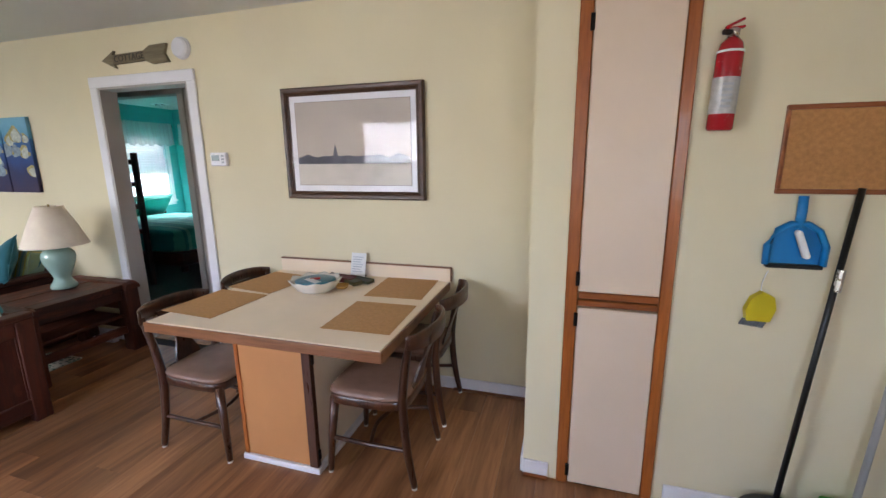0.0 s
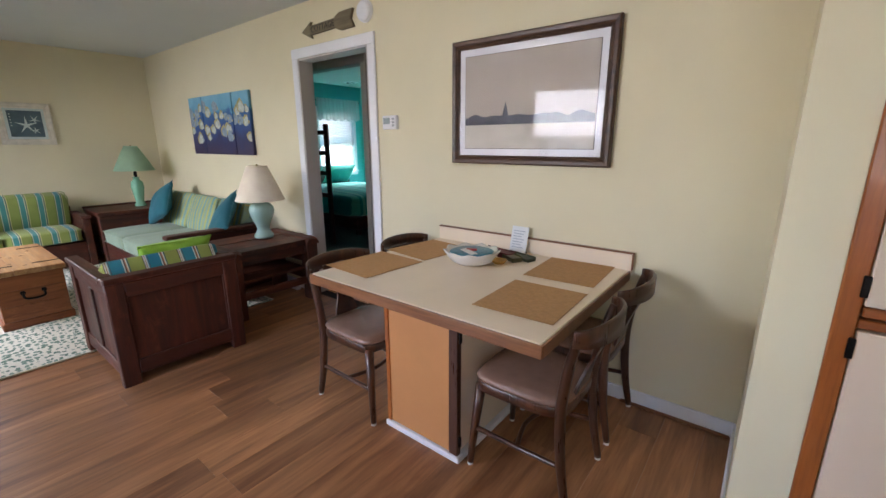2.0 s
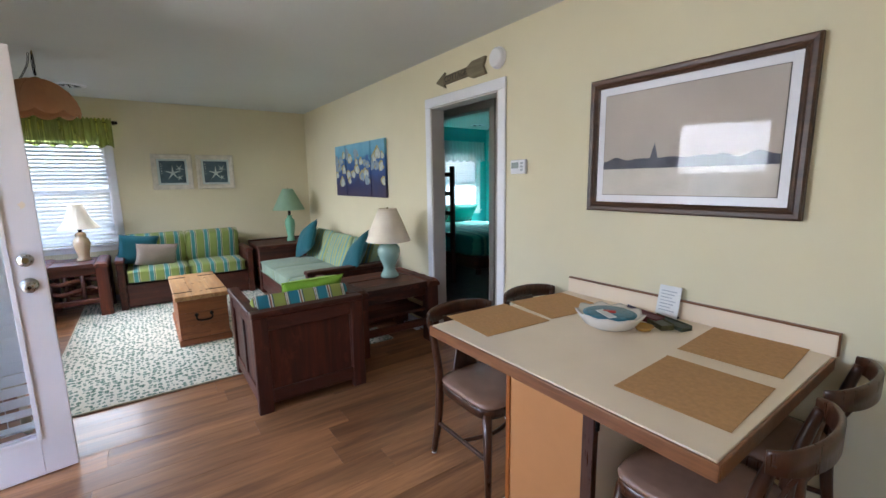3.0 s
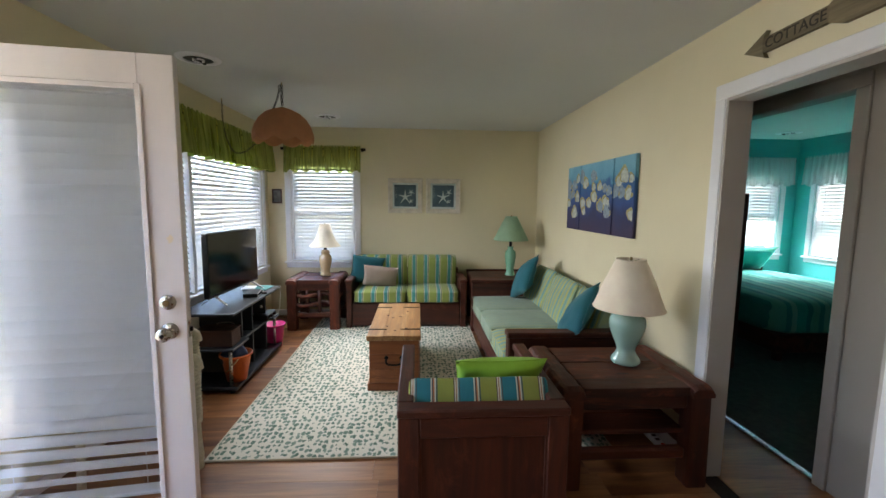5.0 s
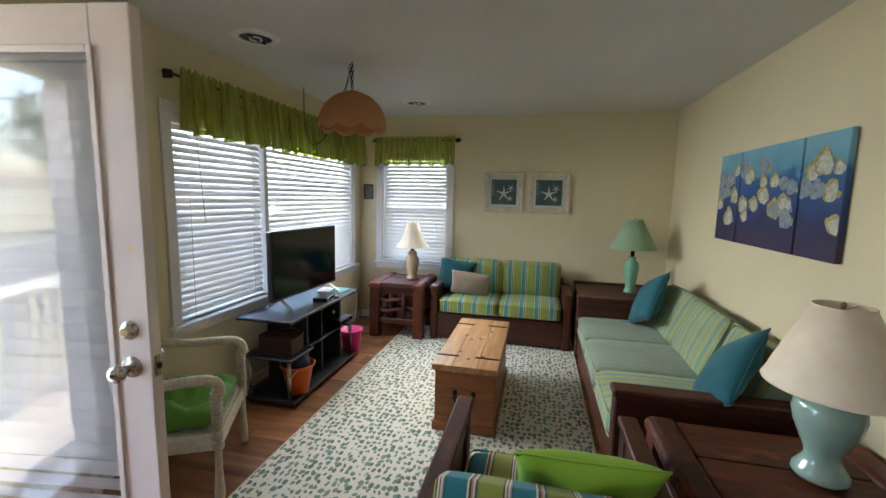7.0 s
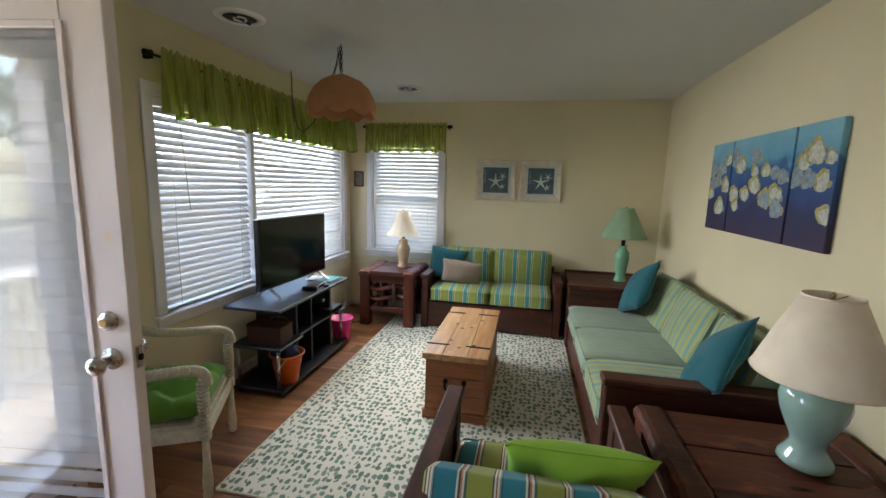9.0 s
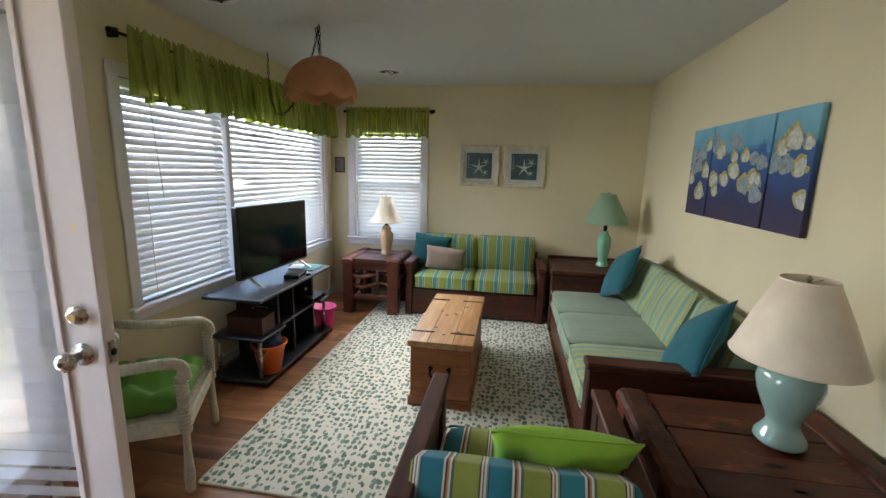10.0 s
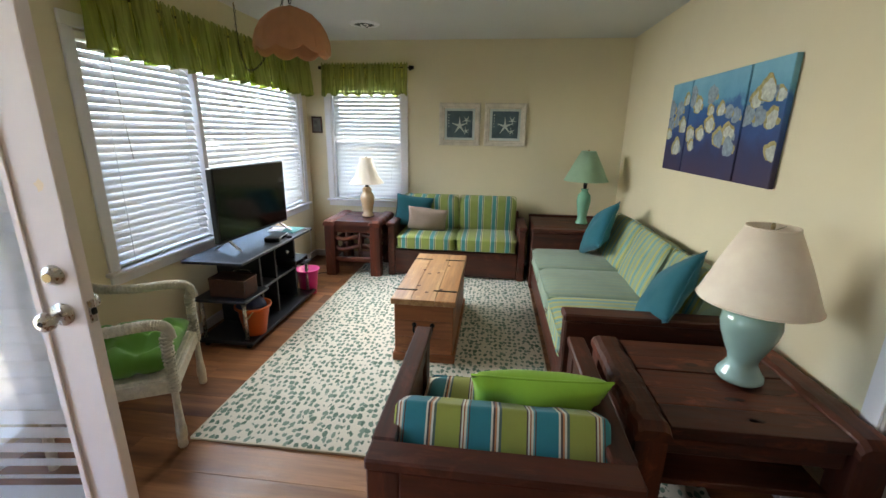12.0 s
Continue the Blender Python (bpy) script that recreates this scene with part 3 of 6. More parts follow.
# ---- windows, blinds, valances ----


def window_unit(name, w, z0, z1, m, label, mullions=(), hung=True):
    """Casing, sill, apron, sashes and panes; local x along the wall, room side +y, wall face at y 0."""
    t = thing(name, label, "window", m, kind="structure")
    c = 0.07
    part("casing_side", box(-w / 2 - c, 0, z0, -w / 2, 0.018, z1, 0.004), TRIM, t)
    part("casing_side", box(w / 2, 0, z0, w / 2 + c, 0.018, z1, 0.004), TRIM, t)
    part("casing_head", box(-w / 2 - c, 0, z1, w / 2 + c, 0.02, z1 + c, 0.004), TRIM, t)
    part("window_sill", box(-w / 2 - c - 0.02, -0.03, z0 - 0.025, w / 2 + c + 0.02, 0.045, z0, 0.006), TRIM, t)
    part("apron", box(-w / 2 - c, 0, z0 - 0.085, w / 2 + c, 0.016, z0 - 0.026, 0.004), TRIM, t)
    for a, b in ((-w / 2, -w / 2 + 0.018), (w / 2 - 0.018, w / 2)):
        part("window_frame", box(a, -0.119, z0, b, -0.001, z1, 0.002), TRIM, t)
    edges = [-w / 2 + 0.018, *mullions, w / 2 - 0.018]
    for mu in mullions:
        part("mullion", box(mu - 0.022, -0.119, z0, mu + 0.022, 0.012, z1, 0.003), TRIM, t)
    for a, b in zip(edges, edges[1:]):
        a, b, mid = a + 0.022, b - 0.022, (z0 + z1) / 2
        for q0, q1, y in ((z0 + 0.002, mid + 0.02, -0.085), (mid - 0.02, z1 - 0.002, -0.11)) if hung else ((z0 + 0.002, z1 - 0.002, -0.11),):
            bm = box(a - 0.02, y, q0, b + 0.02, y + 0.022, q0 + 0.045)
            box(a - 0.02, y, q1 - 0.04, b + 0.02, y + 0.022, q1, bm=bm)
            box(a - 0.02, y, q0 + 0.045, a + 0.02, y + 0.022, q1 - 0.04, bm=bm)
            box(b - 0.02, y, q0 + 0.045, b + 0.02, y + 0.022, q1 - 0.04, bm=bm)
            s = part("window_frame", bm, TRIM, t)
            g = part("pane", box(a + 0.02, y + 0.009, q0 + 0.045, b - 0.02, y + 0.013, q1 - 0.04), GLASS, s)
            g.visible_shadow = False
    return t


def blind(w, z0, z1, m, label, tilt=38.0, pitch=0.0445, depth=0.05, material=None, wand=True, name="window_blind", droop=0.0):
    t = thing(name, label, "blind", m, group="window blinds")
    material = material or SLAT
    part("headrail", box(-w / 2, -0.028, z1 - 0.045, w / 2, 0.028, z1, 0.004), material, t)
    part("bottom_rail", box(-w / 2, -depth / 2, z0, w / 2, depth / 2, z0 + 0.016, 0.004), material, t)
    bm = bmesh.new()
    rows = []
    for s in range(5):
        y = (s / 4 - 0.5) * depth
        z = 0.0035 * (1 - (2 * s / 4 - 1) ** 2)
        rows.append([bm.verts.new((x, y, z + d)) for x in (-w / 2, w / 2) for d in (0, 0.0022)])
    for p, q in zip(rows, rows[1:]):
        bm.faces.new((p[1], q[1], q[3], p[3]))
        bm.faces.new((p[0], p[2], q[2], q[0]))
    first, z, k = None, z1 - 0.07, 0
    while z > z0 + 0.03:
        lean = tilt - droop * max(0.0, 1 - (z - z0) / 0.42)
        mm = pose(0, 0, z, -lean + 2.0 * math.sin(k * 1.7), 0, 0.12 * math.sin(k * 2.3))
        if first is None:
            first = part("slat", bm, material, t, smooth=True, m=mm)
        else:
            share("slat", first.data, t, mm)
        z, k = z - pitch, k + 1
    for x in ((-w * 0.36, w * 0.36) if w < 1.2 else (-w * 0.42, -w * 0.12, w * 0.15, w * 0.42)):
        part("ladder_cord", tube([(x, depth / 2 + 0.004, z0), (x, depth / 2 + 0.004, z1 - 0.02)], 0.0016, 5), material, t)
    if wand:
        part("wand", tube([(w / 2 - 0.17, 0.045, z1 - 0.06), (w / 2 - 0.21, 0.05, z1 - 0.66)], 0.003, 6), STEEL, t, "thin grey tilt wand")
    return t


def valance(w, z0, z1, m, label, folds, material, seed=1, amp=0.055):
    """A gathered sheer on a dark rod; local x along the wall, +y into the room."""
    t = thing("window_valance", label, "valance", m)
    bm = bmesh.new()
    nx, nz = int(folds * 12), 10
    rows = []
    for j in range(nz + 1):
        v = j / nz
        row = []
        for i in range(nx + 1):
            u = i / nx
            x = (u - 0.5) * w
            ph = folds * 2 * math.pi * (u + 0.02 * noise.noise(Vector((u * folds * 0.7, seed, 0)))) 
            a = amp * (0.35 + 0.9 * (1 - v)) * (0.7 + 0.6 * noise.noise(Vector((u * folds * 0.5, seed * 3.1, 5))))
            y = 0.105 + a * (math.sin(ph) + 0.4 * math.sin(2 * ph + 1.3 + 2 * noise.noise(Vector((u * folds * 0.4, 7, seed))))) + 0.02 * (1 - v) + 0.008 * noise.noise(Vector((u * 40, v * 6, seed)))
            sag = (0.016 * math.sin(ph * 0.5 + seed) + 0.012 * noise.noise(Vector((u * 14, 2, seed)))) * (1 - v)
            row.append(bm.verts.new((x, y, z0 + (z1 - z0) * v + sag + (0.012 * math.sin(ph * 2) + 0.006 * math.sin(ph * 5) if j == nz else 0))))
        rows.append(row)
    for p, q in zip(rows, rows[1:]):
        for i in range(nx):
            bm.faces.new((p[i], p[i + 1], q[i + 1], q[i]))
    HEM = [[c.co.copy() for c in r] for r in rows[:2]]
    cloth = part("sheer", bm, material, t, smooth=True)
    hem = bmesh.new()
    low = [hem.verts.new((p.x, p.y + 0.0015, p.z)) for p in HEM[0]]
    top = [hem.verts.new((p.x, p.y + 0.0015, p.z * 0.6 + q.z * 0.4)) for p, q in zip(*HEM)]
    for i in range(nx):
        hem.faces.new((low[i], low[i + 1], top[i + 1], top[i]))
    part("hem", hem, material, cloth, smooth=True)
    r = part("rod", tube([(-w / 2 - 0.03, 0.05, z1 - 0.035), (w / 2 + 0.03, 0.05, z1 - 0.035)], 0.008, 10), IRON, t, "dark metal curtain rod")
    for s in (-1, 1):
        part("bracket", box(s * (w / 2 + 0.012) - 0.01, 0.002, z1 - 0.06, s * (w / 2 + 0.012) + 0.01, 0.06, z1 - 0.015, 0.003), IRON, t)
        part("finial", capped([(0.016, -0.02), (0.019, 0.0), (0.016, 0.02)], 12), IRON, t, m=pose(s * (w / 2 + 0.035), 0.05, z1 - 0.035, 0, 90, 0))
    return t


window_unit("window_1", SX1 - SX0, SZ0, SZ1, pose((SX0 + SX1) / 2, YS, 0), "wide white-framed window with two blinds", (-4.865 - (SX0 + SX1) / 2,), False)
window_unit("window_2", WY1 - WY0, WZ0, WZ1, pose(XW, (WY0 + WY1) / 2, 0, 0, 0, -90), "white-framed double-hung window beside the loveseat")
window_unit("window_4", KX1 - KX0, KZ0, KZ1, pose((KX0 + KX1) / 2, YS, 0), "unseen white-framed window, added at the kitchen end")
window_unit("window_3", BWY1 - BWY0, BWZ0, BWZ1, pose(BXW, (BWY0 + BWY1) / 2, 0, 0, 0, -90), "white-framed bedroom window")
blind(0.83, SZ0 + 0.005, SZ1 - 0.004, pose(-4.42, YS - 0.035, 0), "white slatted blind, half closed, over the window", 55)
blind(1.585, SZ0 + 0.005, SZ1 - 0.004, pose(-5.685, YS - 0.035, 0), "wide white slatted blind, half closed, over the window", 47, wand=False)
blind(0.775, WZ0 + 0.005, WZ1 - 0.004, pose(XW - 0.035, (WY0 + WY1) / 2, 0, 0, 0, -90), "white slatted blind over the small window", 54, wand=False)
window_unit("window_5", NWX1 - NWX0, BWZ0, BWZ1, pose((NWX0 + NWX1) / 2, BYN, 0, 0, 0, 180), "white-framed bedroom window by the corner")
blind(0.775, BWZ0 + 0.005, BWZ1 - 0.004, pose((NWX0 + NWX1) / 2, BYN + 0.035, 0, 0, 0, 180), "white slatted blind over the bedroom corner window", 55, wand=False)
blind(0.775, BWZ0 + 0.005, BWZ1 - 0.004, pose(BXW - 0.035, (BWY0 + BWY1) / 2, 0, 0, 0, -90), "white slatted blind over the bedroom window", 55, wand=False)
valance(2.62, 1.875, 2.235, pose(-5.29, YS, 0), "lime green gathered sheer valance over the wide window", 34, LIME_SHEER, 2, 0.042)
valance(0.95, 1.885, 2.205, pose(XW, -0.185, 0, 0, 0, -90), "lime green gathered sheer valance over the small window", 14, LIME_SHEER, 5, 0.018)
valance(1.0, 1.80, 2.18, pose((NWX0 + NWX1) / 2, BYN, 0, 0, 0, 180), "white sheer valance over the bedroom corner window", 12, WHITE_SHEER, 9, 0.014)
valance(1.0, 1.80, 2.18, pose(BXW, 5.77, 0, 0, 0, -90), "white tab-top sheer valance over the bedroom window", 12, WHITE_SHEER, 7, 0.014)

# ---- living room ----
rug = tagged(part("area_rug", box(-6.64, -0.20, 0.001, -3.51, 1.65, 0.012, 0.004), RUG), "cream rug with sage green animal spots on the floor", "rug")
for a in ((-6.64, -0.205, -3.51, -0.195), (-6.64, 1.645, -3.51, 1.655), (-3.515, -0.2, -3.505, 1.65)):
    part("binding", box(a[0], a[1], 0.001, a[2], a[3], 0.014, 0.002), BACKING, rug)

# sofa along the north wall; local origin at its middle on the floor, front towards -y
sofa = thing("sofa", "long dark wood frame sofa with sage striped cushions", "sofa", pose(-4.985, 2.1, 0))
SW = 1.0
part("front_rail", box(-SW + 0.02, -0.43, 0.05, SW - 0.02, -0.39, 0.30, 0.006), DARKWOOD, sofa)
part("seat_deck", box(-SW + 0.02, -0.39, 0.24, SW - 0.02, 0.44, 0.28), DARKWOOD, sofa)
part("back_rail", box(-SW + 0.02, 0.40, 0.05, SW - 0.02, 0.45, 0.62, 0.008), DARKWOOD, sofa)
for s in (-1, 1):
    a = part("arm", box(s * SW - 0.045, -0.45, 0.0, s * SW + 0.045, 0.46, 0.58, 0.008), DARKWOOD_Y, sofa)
    part("arm_cap", box(s * SW - 0.055, -0.46, 0.58, s * SW + 0.055, 0.47, 0.62, 0.008), DARKWOOD_Y, a)
for i, (x, mt) in enumerate(((-0.63, SAGE), (0.0, SAGE), (0.63, SAGE_STRIPE))):
    piped("seat_cushion", cushion(0.625, 0.80, 0.17, 9, seed=i, crumple=0.004), 0.625, 0.80, 0.17, mt, sofa, pose(x, -0.05, 0.365), "sage green seat cushion with fine stripes")
for i, x in enumerate((-0.63, 0.0, 0.63)):
    piped("back_cushion", cushion(0.60, 0.42, 0.16, 8, seed=i + 4, crumple=0.008), 0.60, 0.42, 0.16, SAGE_STRIPE, sofa, pose(x, 0.30, 0.60, 66 + 3 * i, 0, 3 - 3 * i), "sage and yellow striped back cushion")


def throw(w, h, t, m, mt, label, seed=0):
    p = tagged(part("throw_pillow", pillow(w, h, t, 20, seed, 0.024), mt, None, "", True, m), label, "pillow")
    part("seam", tube([(u * w / 2 * (1 - 0.07 * (1 - v * v) * abs(u)), 0, v * h / 2 * (1 - 0.07 * (1 - u * u) * abs(v))) for u, v in
                       [(-1 + k / 5, -1) for k in range(10)] + [(1, -1 + k / 5) for k in range(10)] + [(1 - k / 5, 1) for k in range(10)] + [(-1, 1 - k / 5) for k in range(10)]], 0.004, 5, closed=True), mt, p, smooth=True)
    return p


throw(0.45, 0.45, 0.15, pose(-5.70, 2.20, 0.685, -28, -24, 10), TEAL, "teal throw pillow leaning on the sofa corner", 1)
throw(0.45, 0.45, 0.15, pose(-4.18, 2.21, 0.662, -36, -34, 8), TEAL, "teal throw pillow leaning against the sofa back", 2)
throw(0.32, 0.28, 0.12, pose(-4.21, 2.40, 0.60, -30, 0, -6), TEAL, "teal throw pillow tucked by the sofa arm", 12)

# loveseat under the starfish prints, front towards +x
love = thing("loveseat", "dark wood loveseat with lime and teal striped cushions", "loveseat", pose(-6.37, 0.885, 0))
LW = 0.685
part("front_panel", box(0.22, -LW + 0.04, 0.03, 0.26, LW - 0.04, 0.30, 0.006), DARKWOOD_Y, love)
part("seat_deck", box(-0.28, -LW + 0.04, 0.26, 0.22, LW - 0.04, 0.29), DARKWOOD_Y, love)
part("back_panel", box(-0.31, -LW + 0.02, 0.05, -0.27, LW - 0.02, 0.66, 0.008), DARKWOOD_Y, love)
for s in (-1, 1):
    a = part("arm", box(-0.30, s * LW - 0.035, 0.0, 0.27, s * LW + 0.035, 0.55, 0.008), DARKWOOD, love)
    part("arm_cap", box(-0.31, s * LW - 0.045, 0.55, 0.29, s * LW + 0.045, 0.59, 0.008), DARKWOOD, a)
for i, y in enumerate((-0.315, 0.315)):
    piped("seat_cushion", cushion(0.56, 0.62, 0.16, 9, seed=i + 8, crumple=0.005), 0.56, 0.62, 0.16, STRIPE_X, love, pose(0.03, y, 0.385), "striped seat cushion")
    c = piped("back_cushion", cushion(0.40, 0.615, 0.15, 8, seed=i + 11, crumple=0.006), 0.40, 0.615, 0.15, STRIPE_X, love, pose(-0.17, y, 0.635, 0, -72, 0), "striped back cushion")
throw(0.40, 0.38, 0.14, pose(-6.42, 0.38, 0.655, 16, 8, 102), TEAL, "teal throw pillow on the loveseat", 3)
throw(0.42, 0.30, 0.13, pose(-6.28, 0.56, 0.60, 26, 6, 96), TAUPE, "taupe throw pillow on the loveseat", 4)

# corner table with lift lid
ct = thing("corner_table", "square dark wood corner table between the sofas", "table", pose(-6.385, 2.13, 0))
part("top", box(-0.30, -0.46, 0.575, 0.30, 0.44, 0.61, 0.008), LOGWOOD_Y, ct)
part("rim", box(-0.305, -0.465, 0.60, -0.255, 0.445, 0.63, 0.006), DARKWOOD_Y, ct)
for s in (-1, 1):
    part("side_panel", box(s * 0.29 - 0.015, -0.45, 0.30, s * 0.29 + 0.015, 0.43, 0.575, 0.005), DARKWOOD_Y, ct)
    part("side_panel", box(-0.275, -0.455 if s < 0 else 0.41, 0.30, 0.275, -0.425 if s < 0 else 0.44, 0.575, 0.005), DARKWOOD, ct)
    for q in (-1, 1):
        part("leg", box(s * 0.265 - 0.035, q * 0.405 - 0.035 - 0.01, 0, s * 0.265 + 0.035, q * 0.405 + 0.035 - 0.01, 0.30, 0.008), DARKWOOD_Z, ct)


IRONKNOT = wood("dark_knot", "1E0C06", "3A190D", 1, 0.5, 0.5, 0.1)


def log_table(name, label, w, d, h, m, shelf=True):
    """Chunky log-style table: corner posts, side rails with worn edges, plank top, woven stretchers."""
    t = thing(name, label, "table", m, group="log end tables")
    p = 0.055
    for sx in (-1, 1):
        for sy in (-1, 1):
            x, y = sx * (w / 2 - p), sy * (d / 2 - p)
            bm = box(x - p, y - p, 0, x + p, y + p, h - 0.05, 0.014, seg=2)
            for v in bm.verts:
                v.co += Vector((noise.noise(v.co * 9), noise.noise(v.co * 9 + Vector((3, 1, 0))), 0)) * 0.006
            part("post", bm, LOGWOOD_Z, t)
    for sy in (-1, 1):
        y = sy * (d / 2 - p)
        bm = bmesh.new()
        k = 40
        rings = []
        for i in range(k + 1):
            u = i / k
            x = -w / 2 - 0.012 + (w + 0.024) * u
            e = 0.011 * noise.noise(Vector((x * 13, sy * 4.0, 1))) + 0.005 * noise.noise(Vector((x * 37, sy * 9.0, 3)))
            f = 0.008 * noise.noise(Vector((x * 21, sy * 6.0, 8)))
            drop = 0.016 * max(0.0, abs(2 * u - 1) - 0.9) * 10
            rings.append([bm.verts.new((x, y + a * (p + 0.006) + (e if a > 0 else f), z)) for a, z in (
                (-1, h - 0.055), (1, h - 0.055), (1.02, h - 0.022 - drop), (0.86, h - 0.004 + f * 0.5 - drop), (0.55, h + 0.006 + e * 0.3 - drop),
                (-0.55, h + 0.006 + f * 0.3 - drop), (-0.86, h - 0.004 + e * 0.5 - drop), (-1.02, h - 0.022 - drop))])
        for a, b in zip(rings, rings[1:]):
            for j in range(8):
                bm.faces.new((a[j], a[(j + 1) % 8], b[(j + 1) % 8], b[j]))
        bm.faces.new(rings[0][::-1])
        bm.faces.new(rings[-1])
        part("side_rail", bm, LOGWOOD, t)
        part("lower_rail", box(-w / 2 + 2 * p, y - 0.025, 0.17, w / 2 - 2 * p, y + 0.025, 0.23, 0.008), LOGWOOD, t)
        part("lower_rail", box(-w / 2 + 2 * p, y - 0.02, 0.33, w / 2 - 2 * p, y + 0.02, 0.38, 0.008), LOGWOOD, t)
    widths = (0.24, 0.17, 0.2, 0.18, 0.21)
    x0 = -w / 2 + 0.012
    for i, f in enumerate(widths):
        pw = f * (w - 0.024)
        low = 0.055 if i in (0, 4) else 0.035
        bm = box(x0 + 0.0016, -d / 2 + 2 * p + 0.006, h - low, x0 + pw - 0.0016, d / 2 - 2 * p - 0.006, h - 0.010 + (0.0, 0.003, -0.001, 0.002, 0.004)[i], 0.005, seg=2)
        pl = part("plank", bm, LOGWOOD_Y, t)
        if i in (1, 3, 4):
            top = h - 0.010 + (0.0, 0.003, -0.001, 0.002, 0.004)[i]
            for ky, kr in ((-0.06 + 0.07 * i * 0.3, 0.020), (0.09 - 0.05 * i * 0.4, 0.015)):
                kn = capped([(kr, 0), (kr * 0.96, 0.0008)], 14)
                part("knot", kn, IRONKNOT, pl, m=pose(x0 + pw * 0.45, ky, top - 0.0002) @ Matrix.Diagonal((0.62, 1.35, 1, 1)))
        x0 += pw
    for sx in (-1, 1):
        x = sx * (w / 2 - p)
        part("apron", box(x - 0.02, -d / 2 + 2 * p, h - 0.135, x + 0.02, d / 2 - 2 * p, h - 0.04, 0.008), LOGWOOD_Y, t)
        part("stretcher", box(x - 0.025, -d / 2 + 2 * p, 0.15, x + 0.025, d / 2 - 2 * p, 0.21, 0.01), LOGWOOD_Y, t)
    if shelf:
        for i in range(3):
            x0 = -w / 2 + 0.05 + i * (w - 0.1) / 3
            part("shelf_board", box(x0 + 0.003, -d / 2 + 2 * p, 0.285, x0 + (w - 0.1) / 3 - 0.003, d / 2 - 2 * p, 0.31, 0.004), LOGWOOD_Y, t)
    else:
        for sx in (-1, 1):
            x = sx * (w / 2 - p)
            for z in (0.31, 0.42):
                part("woven_rail", tube(curve3([(x, -d / 2 + 2 * p, z), (x + 0.03, -d / 6, z - 0.02), (x - 0.03, d / 6, z + 0.02), (x, d / 2 - 2 * p, z)]), 0.022, 8), LOGWOOD_Y, t, smooth=True)
            for y in (-0.07, 0.07):
                part("spindle", tube([(x, y, 0.2), (x, y, h - 0.12)], 0.02, 8), LOGWOOD_Z, t, smooth=True)
    return t


log_table("end_table", "chunky dark log-style end table with lower shelf", 0.66, 0.80, 0.565, pose(-3.505, 2.17, 0))
log_table("end_table", "chunky reddish log-style end table by the window", 0.62, 0.60, 0.605, pose(-6.32, -0.20, 0), shelf=False)


def table_lamp(label, m, body, shade_profile, body_mat, shade_mat, ribs=0):
    t = thing("table_lamp", label, "lamp", m, group="table lamps")
    part("base", capped(body, 36), body_mat, t, smooth=True)
    top = body[-1][1]
    zs = shade_profile[-1][1]
    part("stem", tube([(0, 0, top - 0.01), (0, 0, zs - 0.01)], 0.007, 8), BRASSY, t)
    part("socket", capped([(0.016, top), (0.019, top + 0.02), (0.019, top + 0.06), (0.012, top + 0.07)], 14), IRON, t, smooth=True)
    rip = (lambda r, z, a: (r * (1 + 0.012 * math.cos(a * ribs)), z)) if ribs else None
    outer = shade_profile + [(r - 0.004, z) for r, z in reversed(shade_profile)] + [shade_profile[0]]
    s = part("shade", lathe(outer, 48, ripple=rip), shade_mat, t, smooth=True)
    for r, z in (shade_profile[0], shade_profile[-1]):
        part("shade_rim", tube([(r * math.cos(k * math.pi / 16), r * math.sin(k * math.pi / 16), z) for k in range(32)], 0.0035, 6, closed=True), shade_mat, s, smooth=True)
    bm = bmesh.new()
    for k in range(3):
        a = k * 2 * math.pi / 3
        tube([(0, 0, zs - 0.015), (shade_profile[-1][0] * math.cos(a), shade_profile[-1][0] * math.sin(a), zs - 0.004)], 0.002, 5, bm)
    part("spider", bm, BRASSY, t)
    part("finial", capped([(0.006, zs - 0.01), (0.009, zs + 0.006), (0.004, zs + 0.016)], 10), BRASSY, t, smooth=True)
    return t


GINGER = [(0.078, 0.0), (0.085, 0.012), (0.080, 0.03), (0.062, 0.055), (0.052, 0.08), (0.058, 0.105), (0.078, 0.15), (0.097, 0.20), (0.104, 0.24), (0.098, 0.275), (0.076, 0.30), (0.055, 0.312), (0.05, 0.325)]
table_lamp("celadon ceramic lamp with cream empire shade on end table", pose(-3.53, 2.27, 0.567), GINGER, [(0.200, 0.335), (0.143, 0.485), (0.083, 0.622)], CELADON, SHADE_CREAM)
SLIM = [(0.062, 0.0), (0.066, 0.012), (0.052, 0.03), (0.046, 0.07), (0.058, 0.15), (0.070, 0.24), (0.062, 0.30), (0.036, 0.325), (0.030, 0.345), (0.042, 0.36)]
table_lamp("jade green ceramic lamp with mint coolie shade", pose(-6.33, 2.18, 0.612), SLIM, [(0.215, 0.445), (0.14, 0.60), (0.07, 0.735)], JADE, SHADE_MINT)
URN = [(0.066, 0.0), (0.066, 0.02), (0.050, 0.035), (0.055, 0.08), (0.070, 0.15), (0.078, 0.20), (0.066, 0.245), (0.044, 0.265), (0.052, 0.285), (0.046, 0.305), (0.028, 0.32)]
table_lamp("buff ceramic lamp with ivory bell shade by the window", pose(-6.335, -0.115, 0.603), URN, [(0.185, 0.365), (0.13, 0.43), (0.092, 0.52), (0.062, 0.63)], BUFF, SHADE_WHITE, 12)

# blanket-chest coffee table
ch = thing("wooden_trunk", "low aged pine trunk used as coffee table on rug", "trunk", pose(-4.895, 0.835, 0.012))
